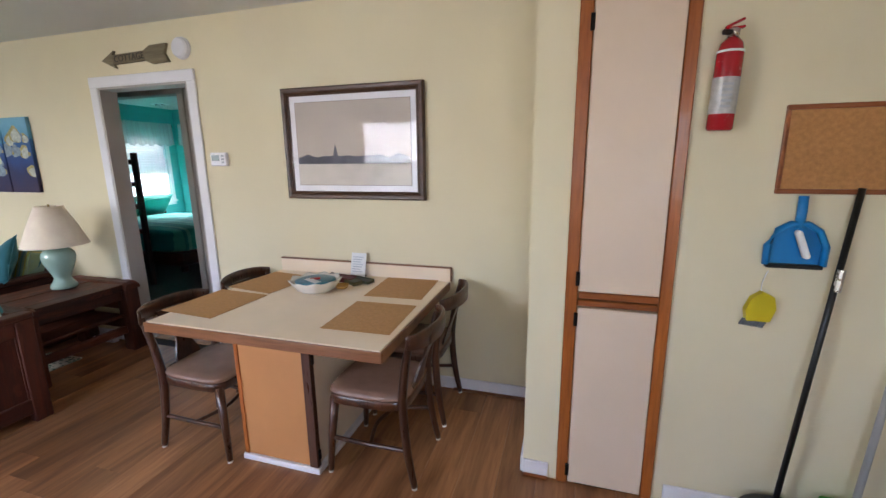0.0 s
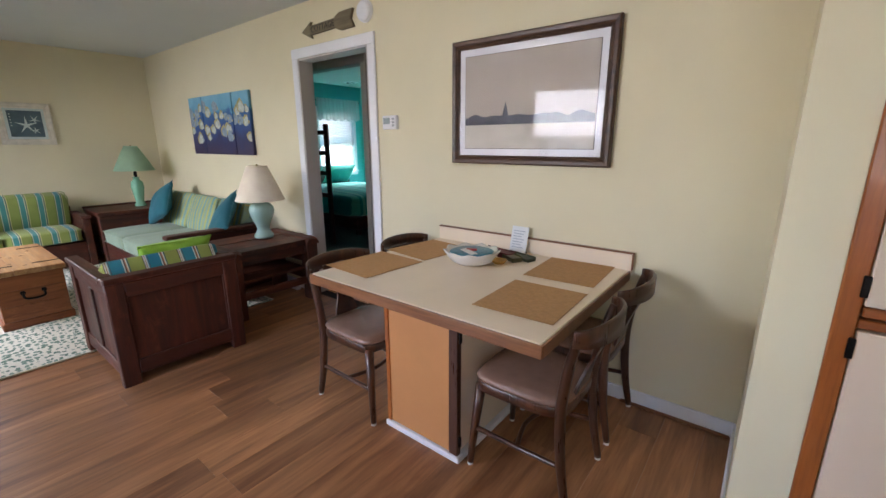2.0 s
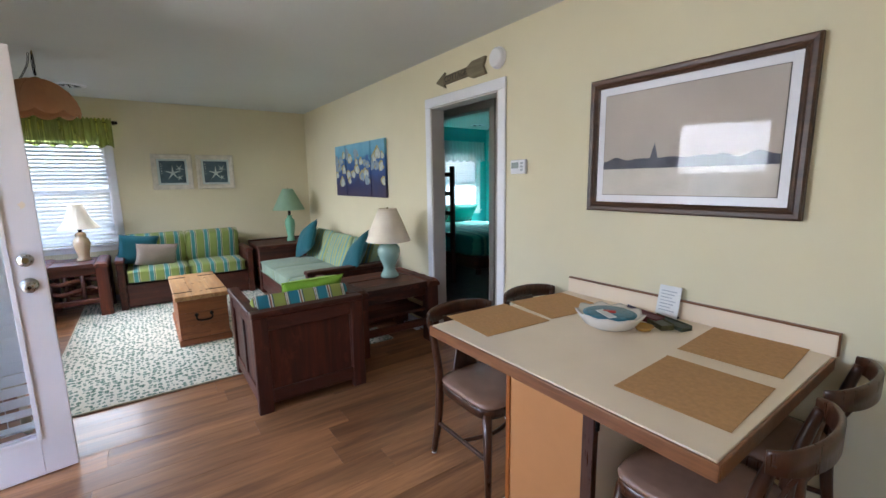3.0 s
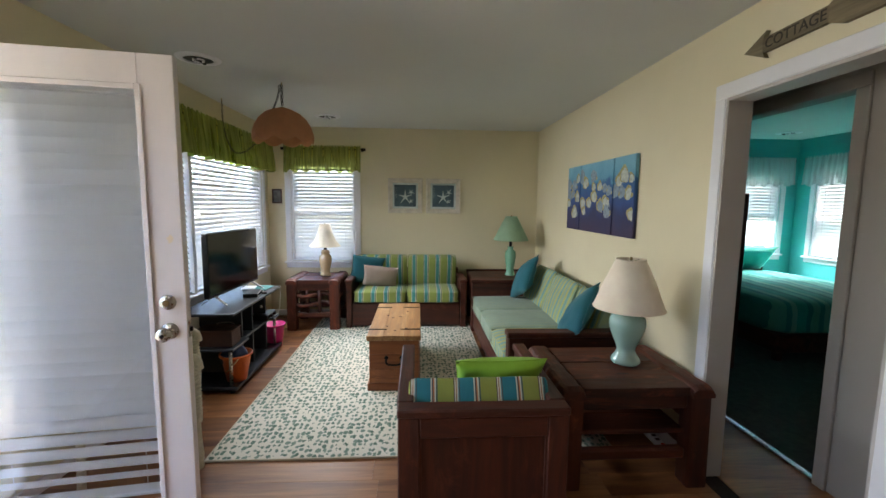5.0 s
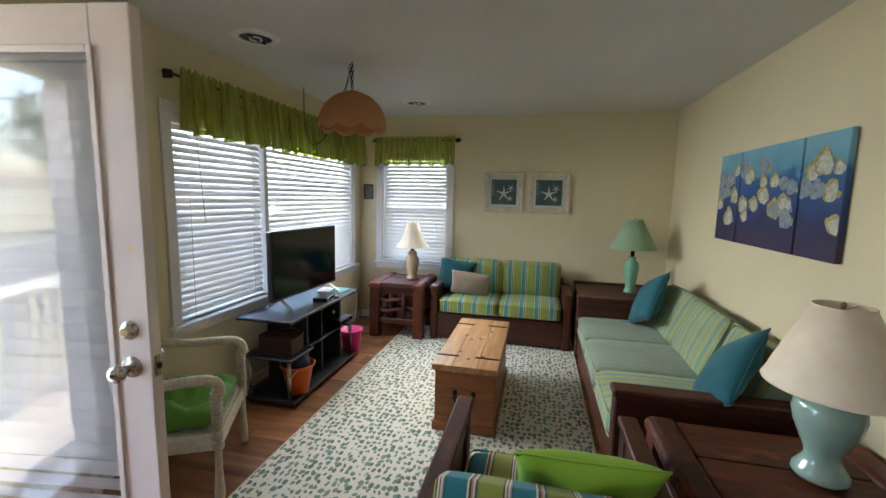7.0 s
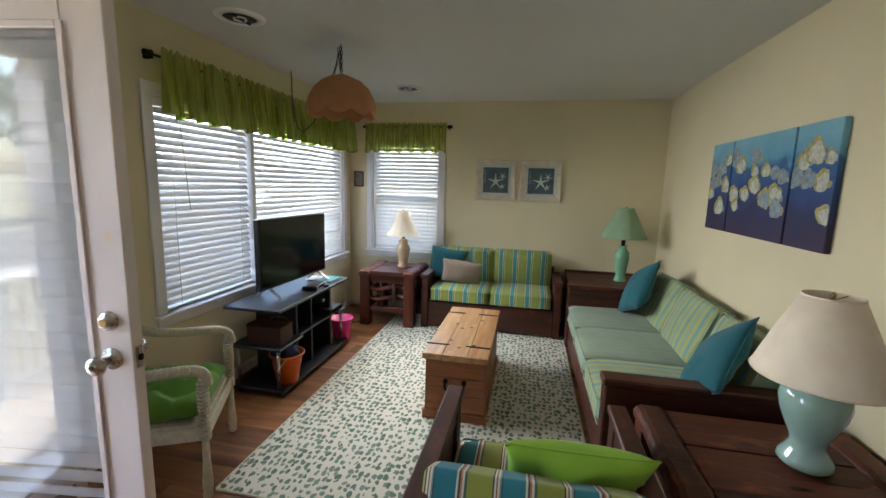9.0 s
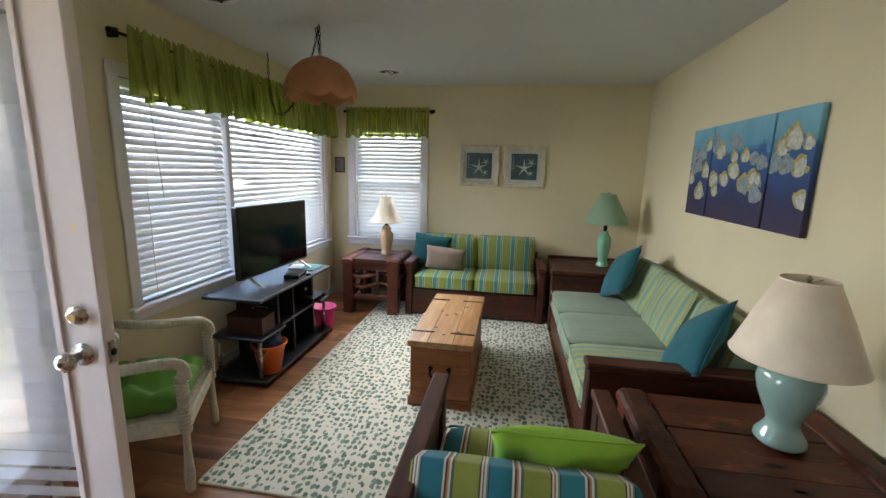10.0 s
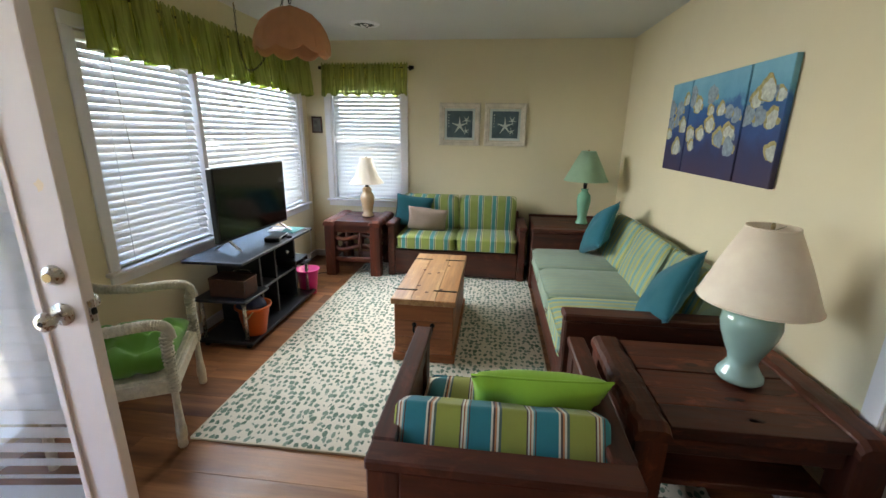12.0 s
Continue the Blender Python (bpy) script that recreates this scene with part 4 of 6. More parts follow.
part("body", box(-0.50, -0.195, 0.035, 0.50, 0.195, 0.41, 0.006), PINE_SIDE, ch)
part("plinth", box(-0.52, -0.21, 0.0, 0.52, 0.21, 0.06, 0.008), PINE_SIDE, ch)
lid = part("lid", box(-0.535, -0.212, 0.415, 0.535, -0.0805, 0.455, 0.005), PINE, ch)
part("lid_board", box(-0.535, -0.0800, 0.415, 0.535, 0.0750, 0.4555, 0.0015), PINE, lid)
part("lid_board", box(-0.535, 0.0755, 0.415, 0.535, 0.212, 0.455, 0.005), PINE, lid)
for z, h2 in ((0.062, 0.115), (0.178, 0.118), (0.297, 0.112)):
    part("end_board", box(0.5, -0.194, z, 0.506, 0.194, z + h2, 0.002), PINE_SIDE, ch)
for s in (-1, 1):
    x = s * 0.515
    h = part("handle", tube(curve3([(x, -0.06, 0.27), (x + s * 0.03, -0.055, 0.235), (x + s * 0.035, 0, 0.225), (x + s * 0.03, 0.055, 0.235), (x, 0.06, 0.27)]), 0.008, 8), IRON, ch, "black iron drop handle", True)
    for y in (-0.06, 0.06):
        part("handle_plate", capped([(0.016, -0.004), (0.016, 0.006)], 12), IRON, h, m=pose(x - s * 0.004, y, 0.27, 0, 90, 0))
for x, y in ((-0.36, 0.13), (0.36, 0.13), (0.36, -0.14), (-0.36, -0.14)):
    part("strap_hinge", box(x - 0.009, y - 0.085, 0.4545, x + 0.009, y + 0.075, 0.459, 0.0015), IRON, ch)
for i in range(7):
    part("knot", capped([(0.013, 0), (0.012, 0.0012)], 9), DARKWOOD, ch, m=pose(random.uniform(-0.48, 0.48), random.uniform(-0.18, 0.18), 0.4552))

# armchair seen from behind; front towards -x
ac = thing("armchair", "dark wood panelled armchair with lime and teal striped cushions", "armchair", pose(-3.19, 1.303, 0))
AW = 0.36
bm = box(0.345, -AW + 0.085, 0.085, 0.375, AW - 0.085, 0.56, 0.0)
part("back_panel", bm, DARKWOOD_Z, ac)
for y in (-AW + 0.045, AW - 0.045):
    part("back_stile", box(0.335, y - 0.045, 0.0, 0.39, y + 0.045, 0.625, 0.005), DARKWOOD_Z, ac)
part("back_top_rail", box(0.335, -AW + 0.09, 0.535, 0.39, AW - 0.09, 0.625, 0.005), DARKWOOD_Y, ac)
part("back_bottom_rail", box(0.335, -AW + 0.09, 0.06, 0.39, AW - 0.09, 0.15, 0.005), DARKWOOD_Y, ac)
part("back_moulding", box(0.375, -AW + 0.09, 0.15, 0.384, -AW + 0.10, 0.535, 0.002), DARKWOOD_Z, ac)
part("back_moulding", box(0.375, AW - 0.10, 0.15, 0.384, AW - 0.09, 0.535, 0.002), DARKWOOD_Z, ac)
part("back_cap", box(0.31, -AW - 0.004, 0.625, 0.395, AW + 0.004, 0.66, 0.006), DARKWOOD_Y, ac)
for s in (-1, 1):
    y = s * (AW - 0.028)
    part("arm_cap", box(-0.42, y - 0.036, 0.625, 0.308, y + 0.036, 0.66, 0.006), DARKWOOD, ac, "dark wood arm with worn edges")
    part("side_rail", box(-0.40, y - 0.02, 0.535, 0.334, y + 0.02, 0.624, 0.004), DARKWOOD, ac)
    part("side_rail", box(-0.40, y - 0.02, 0.06, 0.334, y + 0.02, 0.15, 0.004), DARKWOOD, ac)
    part("side_stile", box(-0.41, y - 0.026, 0.0, -0.32, y + 0.026, 0.624, 0.004), DARKWOOD_Z, ac)
    part("side_stile", box(-0.04, y - 0.02, 0.15, 0.03, y + 0.02, 0.535, 0.004), DARKWOOD_Z, ac)
    part("side_panel", box(-0.32, y - 0.009, 0.15, 0.334, y + 0.009, 0.535), DARKWOOD_Z, ac)
part("front_panel", box(-0.39, -AW + 0.06, 0.06, -0.36, AW - 0.06, 0.28, 0.004), DARKWOOD_Y, ac)
part("seat_deck", box(-0.36, -AW + 0.05, 0.24, 0.33, AW - 0.05, 0.27), DARKWOOD_Y, ac)
piped("seat_cushion", cushion(0.70, 0.60, 0.17, 9, seed=21, crumple=0.004), 0.70, 0.60, 0.17, STRIPE, ac, pose(-0.045, 0, 0.37), "lime and teal striped seat cushion")
part("back_cushion", cushion(0.33, 0.632, 0.15, 22, 18, 0.003, 22, 0.04), STRIPE, ac, "lime and teal striped back cushion", True, pose(0.228, -0.002, 0.545, 0, 62, 0))
throw(0.45, 0.27, 0.15, pose(-3.175, 1.43, 0.63, -28, 0, -88), LIME, "lime green lumbar pillow on the armchair", 6)

# television stand
ts = thing("tv_stand", "black laminate television stand with open shelves", "tv stand", pose(-4.92, -0.60, 0))
part("top", box(-0.55, -0.22, 0.625, 0.56, 0.22, 0.648, 0.004), BLACK, ts)
part("base", box(-0.54, -0.20, 0.03, 0.54, 0.22, 0.055, 0.004), BLACK, ts)
part("side_panel", box(-0.37, -0.20, 0.055, -0.345, 0.13, 0.625, 0.003), BLACK, ts)
part("side_panel", box(0.20, -0.20, 0.055, 0.225, 0.14, 0.625, 0.003), BLACK, ts)
part("divider", box(-0.02, -0.20, 0.055, 0.002, 0.14, 0.625, 0.003), BLACK, ts)
part("back_panel", box(-0.37, -0.205, 0.055, 0.225, -0.19, 0.625), BLACK, ts)
part("shelf", box(-0.345, -0.19, 0.33, 0.20, 0.15, 0.35, 0.003), BLACK, ts)
part("side_shelf", box(0.225, -0.20, 0.34, 0.54, 0.20, 0.36, 0.004), BLACK, ts)
part("side_shelf", box(-0.54, -0.20, 0.34, -0.37, 0.20, 0.36, 0.004), BLACK, ts)
for x, y in ((-0.5, 0.16), (-0.5, -0.16), (0.5, 0.16), (0.5, -0.16)):
    part("pole", tube([(x, y, 0.055), (x, y, 0.34)], 0.014, 12), STEEL, ts, smooth=True)
for x in (-0.5, 0.5):
    for y in (-0.15, 0.17):
        part("foot", capped([(0.02, 0.0), (0.02, 0.03)], 12), PLASTIC_DARK, ts, m=pose(x, y, 0))
part("knob", capped([(0.012, 0), (0.014, 0.012), (0.008, 0.016)], 12), STEEL, ts, m=pose(-0.18, 0.148, 0.52, -90, 0, 0), smooth=True)

tv = thing("television", "black flat screen television on the stand", "television", pose(-4.965, -0.625, 0.648, 0, 0, -3))
part("bezel", box(-0.445, -0.025, 0.075, 0.445, 0.022, 0.60, 0.006), PLASTIC_DARK, tv)
part("screen", box(-0.433, 0.0215, 0.095, 0.433, 0.0245, 0.588, 0.001), SCREEN, tv)
part("back_shell", box(-0.36, -0.065, 0.10, 0.36, -0.024, 0.45, 0.02), PLASTIC_DARK, tv)
for s in (-1, 1):
    part("stand_leg", beam((s * 0.33, 0, 0.08), (s * 0.35, 0.11, 0.006), 0.022, 0.012, 0.002), STEEL, tv)
    part("stand_leg", beam((s * 0.33, 0, 0.08), (s * 0.35, -0.10, 0.006), 0.022, 0.012, 0.002), STEEL, tv)
cb = thing("media_box", "small black streaming box on the television stand", "media box", pose(-5.03, -0.49, 0.648, 0, 0, 10))
part("body", box(-0.11, -0.06, 0, 0.11, 0.06, 0.032, 0.004), PLASTIC_DARK, cb)
part("front_panel", box(-0.10, 0.06, 0.008, 0.10, 0.062, 0.024), SCREEN, cb)
rc = thing("remote_control", "slim black remote on the television stand", "remote", pose(-5.13, -0.44, 0.648, 0, 0, 35))
part("body", box(-0.075, -0.02, 0, 0.075, 0.02, 0.016, 0.004), PLASTIC_DARK, rc)
for i in range(4):
    part("button", box(-0.05 + i * 0.028, -0.008, 0.016, -0.036 + i * 0.028, 0.008, 0.019, 0.001), STEEL, rc)
TEALPAPER = plain("teal_card", "3E8F86", 0.5)
tagged(part("folder", box(-5.44, -0.60, 0.649, -5.22, -0.44, 0.657, 0.002), TEALPAPER), "thin teal folder lying on the television stand", "folder")
pl = thing("papers", "sheets of paper on the television stand", "paper", pose(-5.30, -0.63, 0.657, 0, 0, 12))
PAPER = plain("white_paper", "E4E4E2", 0.8, 0.03)
part("sheet", box(-0.09, -0.06, 0, 0.07, 0.06, 0.003), PAPER, pl)
bx = thing("storage_basket", "brown woven basket on the stand shelf", "basket", pose(-4.50, -0.56, 0.361))
BASKET = plain("brown_wicker", "4A2E22", 0.7, 0.2, 40, 150, 0.8, depth=0.004)
part("body", box(-0.10, -0.14, 0, 0.06, 0.13, 0.13, 0.012, seg=2), BASKET, bx)
part("rim", tube(piping_line(0.17, 0.28, 0.13, 0.03, 0), 0.007, 6, closed=True), BASKET, bx, m=pose(-0.02, -0.005, 0), smooth=True)
part("handle", tube(curve3([(-0.10, -0.08, 0.12), (-0.14, -0.05, 0.14), (-0.14, 0.05, 0.14), (-0.10, 0.08, 0.12)]), 0.005, 6), STEEL, bx, smooth=True)
gc = thing("game_console", "flat black box on the stand shelf", "console", pose(-5.30, -0.52, 0.361))
part("body", box(-0.12, -0.10, 0, 0.12, 0.10, 0.05, 0.006), PLASTIC_DARK, gc)
part("front_panel", box(-0.11, 0.10, 0.01, 0.11, 0.103, 0.04), SCREEN, gc)


def bucket(label, m, r0, r1, h, col, grip=True, flare=0.0):
    t = thing("toy_bucket", label, "bucket", m, group="sand toys")
    mt = plain("bucket_plastic_" + col, col, 0.35, 0.06, 6, 80, 0.05)
    part("body", lathe([(0.001, 0.003), (r0, 0.003), (r0 * 0.97, 0.0), (r0, 0.0), (r1, h), (r1 + 0.012, h + 0.001), (r1 + 0.012, h - 0.012), (r1 + 0.003, h - 0.012), (r1 - 0.004, h), (r0 - 0.004, 0.006), (0.001, 0.006)], 28), mt, t, smooth=True)
    if grip:
        part("handle", tube(curve3([(0, -r1 - 0.008, h - 0.01), (0.06, -r1 * 0.7, h - 0.10), (0.085, 0, h - 0.14), (0.06, r1 * 0.7, h - 0.10), (0, r1 + 0.008, h - 0.01)]), 0.006, 6), BUFF if col == "D9662A" else mt, t, smooth=True)
    return t


bucket("orange plastic castle bucket with blue toy on the stand", pose(-4.545, -0.45, 0.057, 0, 0, -60), 0.075, 0.115, 0.22, "D9662A")
bb = thing("beach_ball_cap", "crumpled dark blue toy in the orange bucket", "toy", pose(-4.56, -0.47, 0.245))
part("body", cushion(0.20, 0.19, 0.14, 2.4, 8, 0.02, 5), plain("navy_cloth", "1C2F55", 0.7), bb, smooth=True)
bucket("bright pink plastic bucket on the floor", pose(-5.50, -0.47, 0.0, 0, 0, 20), 0.075, 0.10, 0.24, "E0368E", False)
md = thing("modem", "grey and black modem on the floor by the wall", "modem", pose(-5.75, -0.78, 0.0, 0, 0, -15))
part("body", box(-0.11, -0.05, 0, 0.11, 0.05, 0.07, 0.006), PLASTIC_DARK, md)
part("lid", box(-0.10, -0.045, 0.07, 0.10, 0.045, 0.09, 0.004), plain("grey_plastic", "8A8C90", 0.5), md)
tagged(part("extension_lead", tube(curve3([(-5.72, -0.70, 0.02), (-5.85, -0.55, 0.006), (-6.02, -0.60, 0.006), (-6.15, -0.45, 0.006), (-6.4, -0.55, 0.006), (-6.62, -0.75, 0.006)], 8), 0.004, 6), PLASTIC_DARK, smooth=True), "thin black extension lead lying on the floor", "lead")
tagged(part("extension_lead", tube(curve3([(-5.36, -0.42, 0.652), (-5.40, -0.372, 0.64), (-5.40, -0.368, 0.52), (-5.38, -0.38, 0.40), (-5.36, -0.42, 0.362)], 8), 0.0035, 6), TRIM, smooth=True), "thin white lead hanging over the stand edge", "lead")

mt2 = tagged(part("floor_mat", box(-3.80, 1.98, 0.001, -3.44, 2.24, 0.012, 0.004), RUG), "small cream and green spotted mat under end table", "mat")
part("binding", box(-3.805, 1.975, 0.001, -3.435, 1.985, 0.014, 0.002), BACKING, mt2)
ps = thing("power_strip", "white power strip with red light under end table", "power strip", pose(-3.62, 2.54, 0.001))
part("body", box(-0.13, -0.025, 0, 0.13, 0.025, 0.035, 0.005), TRIM, ps)
part("switch", box(0.09, -0.012, 0.035, 0.11, 0.012, 0.042, 0.002), plain("red_switch", "C02A20", 0.4), ps)
for k in range(4):
    part("socket", box(-0.11 + k * 0.045, -0.014, 0.035, -0.085 + k * 0.045, 0.014, 0.037), PLASTIC_DARK, ps)

# wicker chair by the door, facing the room
wk = thing("wicker_chair", "cream painted wicker armchair with tufted green cushion", "chair", pose(-3.60, -0.555, 0, 0, 0, 27.3))
# local: front +y, width along x
for s in (-1, 1):
    leg = part("leg", tube(curve3([(s * 0.285, 0.25, 0.0), (s * 0.28, 0.25, 0.05), (s * 0.275, 0.25, 0.2), (s * 0.27, 0.25, 0.60)], 30), 0.022, 10, taper=lambda u: (0.62 + 0.5 * math.exp(-((u - 0.42) / 0.2) ** 2) + 0.42 * max(0, u - 0.5)) * (1 + 0.06 * math.sin(u * 260))), WICKER, wk, smooth=True)
    part("foot", capped([(0.018, 0), (0.023, 0.012), (0.022, 0.03), (0.015, 0.045)], 12, cx=s * 0.285, cy=0.25), WICKER, leg, smooth=True)
    part("leg", tube([(s * 0.25, -0.27, 0.0), (s * 0.26, -0.25, 0.40)], 0.02, 10), WICKER, wk, smooth=True)
    arm = part("arm", tube(curve3([(s * 0.27, 0.27, 0.57), (s * 0.272, 0.255, 0.63), (s * 0.28, 0.19, 0.652), (s * 0.29, 0.0, 0.645), (s * 0.285, -0.16, 0.662), (s * 0.26, -0.26, 0.73), (s * 0.22, -0.31, 0.82)], 30), 0.025, 10, taper=lambda u: 1 + 0.07 * math.sin(u * 330)), WICKER, wk, smooth=True)
    wrap = [(s * 0.27 + 0.025 * math.cos(k * 1.1), 0.25 + 0.025 * math.sin(k * 1.1), 0.30 + k * 0.0033) for k in range(90)]
    part("wrapping", tube(wrap, 0.006, 4), WICKER, arm, smooth=True)
    part("side_apron", box(s * 0.262 - 0.012, -0.24, 0.29, s * 0.262 + 0.012, 0.24, 0.36, 0.005), WICKER, wk)
part("front_apron", box(-0.26, 0.235, 0.29, 0.26, 0.262, 0.36, 0.006), WICKER, wk)
part("seat", box(-0.26, -0.25, 0.345, 0.26, 0.24, 0.37, 0.006), WICKER, wk)
back = part("back", tube(curve3([(-0.25, -0.26, 0.37), (-0.24, -0.31, 0.78), (-0.14, -0.345, 0.90), (0, -0.355, 0.93), (0.14, -0.345, 0.90), (0.24, -0.31, 0.78), (0.25, -0.26, 0.37)], 30), 0.023, 10, taper=lambda u: 1 + 0.07 * math.sin(u * 600)), WICKER, wk, smooth=True)
for i in range(15):
    x = -0.21 + i * 0.03
    part("cane", tube([(x, -0.265, 0.37), (x, -0.325 - 0.02 * (1 - abs(x) * 4), 0.90 - 0.9 * x * x)], 0.006, 5), WICKER, back)
for i in range(9):
    z = 0.43 + i * 0.05
    part("weaver", tube([(-0.235, -0.275 - 0.09 * (z - 0.4), z), (0.235, -0.275 - 0.09 * (z - 0.4), z)], 0.006, 5), WICKER, back)
pad = bmesh.new()
n = 40
gr = {}
for sd in (1, -1):
    for i in range(n + 1):
        for j in range(n + 1):
            u, v = 2 * i / n - 1, 2 * j / n - 1
            if (i in (0, n) or j in (0, n)) and sd == -1:
                gr[sd, i, j] = gr[1, i, j]
                continue
            th = (max(0, (1 - u ** 4) * (1 - v ** 4))) ** 0.5
            groove = 1 - 0.38 * max(math.exp(-((abs(u) - 0.42) / 0.075) ** 2), math.exp(-((abs(v) - 0.42) / 0.075) ** 2))
            tuft = groove * min(1.0, min((u - a) ** 2 + (v - b) ** 2 for a in (-0.42, 0.42) for b in (-0.42, 0.42)) / 0.16)
            gr[sd, i, j] = pad.verts.new((u * 0.25, v * 0.24, sd * 0.08 * th * (0.08 + 0.92 * tuft ** 0.8) + 0.004 * noise.noise(Vector((u * 4, v * 4, sd)))))
for sd in (1, -1):
    for i in range(n):
        for j in range(n):
            f = [gr[sd, i, j], gr[sd, i + 1, j], gr[sd, i + 1, j + 1], gr[sd, i, j + 1]]
            pad.faces.new(f if sd == 1 else f[::-1])
cushion_pad = part("seat_cushion", pad, GREENPAD, wk, "tufted grass green seat cushion", True, pose(0, 0.0, 0.43))

# swag pendant
pd = thing("pendant_lamp", "peach scalloped dome swag lamp hung on chain", "lamp", pose(-4.70, -0.07, 0))


def dome(r, z, a):
    s = abs(math.sin(a * 4.5))
    if z < 2.06:
        return r, z + 0.035 * (1 - s) ** 1.2 if z < 2.0 else z
    return r * (1 + 0.01 * s), z


prof = [(0.232, 1.97), (0.236, 2.0), (0.232, 2.045), (0.215, 2.10), (0.18, 2.16), (0.125, 2.21), (0.06, 2.238), (0.025, 2.243)]
sh = part("shade", lathe(prof + [(r - 0.004, z - 0.002) for r, z in reversed(prof)] + [prof[0]], 72, ripple=dome), SHADE_PEACH, pd, smooth=True)
for k in range(9):
    a = (k + 0.5) * 2 * math.pi / 9
    part("panel_seam", tube([((r + 0.002) * math.cos(a), (r + 0.002) * math.sin(a), z) for r, z in prof[1:]], 0.0028, 5), SHADE_PEACH, sh, smooth=True)
part("shade_cap", capped([(0.03, 2.238), (0.028, 2.25), (0.010, 2.258)], 16), BRASSY, pd, smooth=True)


LINK = []


def chain(points, parent, r=0.012, wire=0.0026):
    pts = curve3(points, 10)
    d, last, k = 0.0, pts[0], 0
    for p in pts[1:]:
        steps = max(1, int((p - last).length / 0.004))
        axis = (p - last).normalized()
        for s in range(steps):
            d += (p - last).length / steps
            if d > r * 2.1:
                at = last.lerp(p, (s + 1) / steps)
                q = Matrix.Translation(at) @ axis.to_track_quat("Z", "Y").to_matrix().to_4x4() @ pose(0, 0, 0, 0, 0, 90 * (k % 2))
                if not LINK:
                    ring = [(0.55 * r * math.cos(a), 0, 1.35 * r * math.sin(a)) for a in [j * math.pi / 5 for j in range(10)]]
                    LINK.append(part("chain_link", tube(ring, wire, 5, closed=True), IRON, parent, smooth=True, m=q).data)
                else:
                    share("chain_link", LINK[0], parent, q)
                d, k = 0.0, k + 1
        last = p


chain([(0, 0, 2.255), (0.004, 0.003, 2.35), (0, 0, 2.44)], pd)
chain([(0.012, 0.0, 2.255), (0.016, -0.004, 2.35), (0.012, 0, 2.44)], pd)
part("hook", tube(curve3([(0, 0, 2.4495), (0.012, 0, 2.43), (0, 0, 2.42), (-0.01, 0, 2.43)]), 0.004, 6), BRASSY, pd, smooth=True)
chain([(0.0, -0.02, 2.44), (-0.03, -0.06, 2.30), (-0.17, -0.28, 2.0), (-0.36, -0.53, 1.93), (-0.56, -0.71, 2.15), (-0.60, -0.74, 2.44)], pd)
part("hook", tube(curve3([(-0.60, -0.74, 2.4495), (-0.588, -0.74, 2.43), (-0.60, -0.74, 2.42), (-0.61, -0.74, 2.43)]), 0.004, 6), BRASSY, pd, smooth=True)


def ceiling_vent(m):
    t = thing("ceiling_vent", "round white ceiling air vent with dark slots", "vent", m, group="ceiling vents")
    part("flange", lathe([(0.14, 0.0), (0.135, -0.006), (0.095, -0.014), (0.092, -0.002), (0.14, 0.0)], 36), TRIM, t, smooth=True)
    part("throat", capped([(0.093, -0.001), (0.093, -0.004)], 30), PLASTIC_DARK, t)
    for r in (0.03,):
        part("ring", lathe([(r + 0.008, -0.008), (r + 0.006, -0.018), (r - 0.004, -0.010), (r + 0.008, -0.008)], 30), TRIM, t, smooth=True)
    part("bar", box(-0.09, -0.008, -0.016, 0.09, 0.008, -0.005, 0.002), PLASTIC_DARK, t)


ceiling_vent(pose(-6.008, 0.011, ZC))
ceiling_vent(pose(-4.186, -0.454, ZC))

# pictures on the walls
DISTRESSED = plain("whitewashed_frame", "D6CDBB", 0.6, 0.12, 14, 60, 0.4)
SLATE = plain("slate_blue_print", "4C6068", 0.7, 0.25, 10, 80, 0.1)
CREAMPRINT = plain("pale_print_ink", "C9D2CC", 0.7, 0.1)
for y0 in (0.625, 1.12):
    t = thing("starfish_print", "whitewashed square frame with pale starfish on slate print", "picture", pose(XW, y0 + 0.225, 1.595, 0, 0, -90), group="starfish prints")
    mitred("frame", 0.225, 0.225, 0.058, 0.002, 0.03, DISTRESSED, t)
    part("mat", box(-0.165, 0.004, -0.165, 0.165, 0.012, 0.165), CREAMPRINT, t)
    part("print", box(-0.14, 0.012, -0.14, 0.14, 0.015, 0.14), SLATE, t)
    for cx, cz, R, rot in ((0.0, -0.015, 0.10, 0.3), (-0.075, 0.045, 0.055, 0.9), (-0.07, -0.07, 0.045, 0.1)):
        bm = bmesh.new()
        c0 = bm.verts.new((cx, 0.02, cz))
        rim = []
        for k in range(10):
            a = rot + k * math.pi / 5
            rr = R if k % 2 == 0 else R * 0.20
            rim.append(bm.verts.new((cx + rr * math.cos(a), 0.0165, cz + rr * math.sin(a))))
        for k in range(10):
            bm.faces.new((c0, rim[k], rim[(k + 1) % 10]))
        part("starfish", bm, CREAMPRINT, t)
    for k in range(5):
        part("dot", capped([(0.006, 0), (0.006, 0.001)], 8), CREAMPRINT, t, m=pose(0.12, 0.0152, 0.10 - 0.03 * k, -90, 0, 0))
ph = thing("photo_frame", "small dark framed photograph beside the window", "picture", pose(XW, -0.792, 1.57, 0, 0, -90))
for a in ((-0.06, 0.075, 0.06, 0.09), (-0.06, -0.09, 0.06, -0.075), (-0.06, -0.075, -0.047, 0.075), (0.047, -0.075, 0.06, 0.075)):
    part("frame", box(a[0], 0.001, a[1], a[2], 0.016, a[3], 0.002), DARKWOOD, ph)
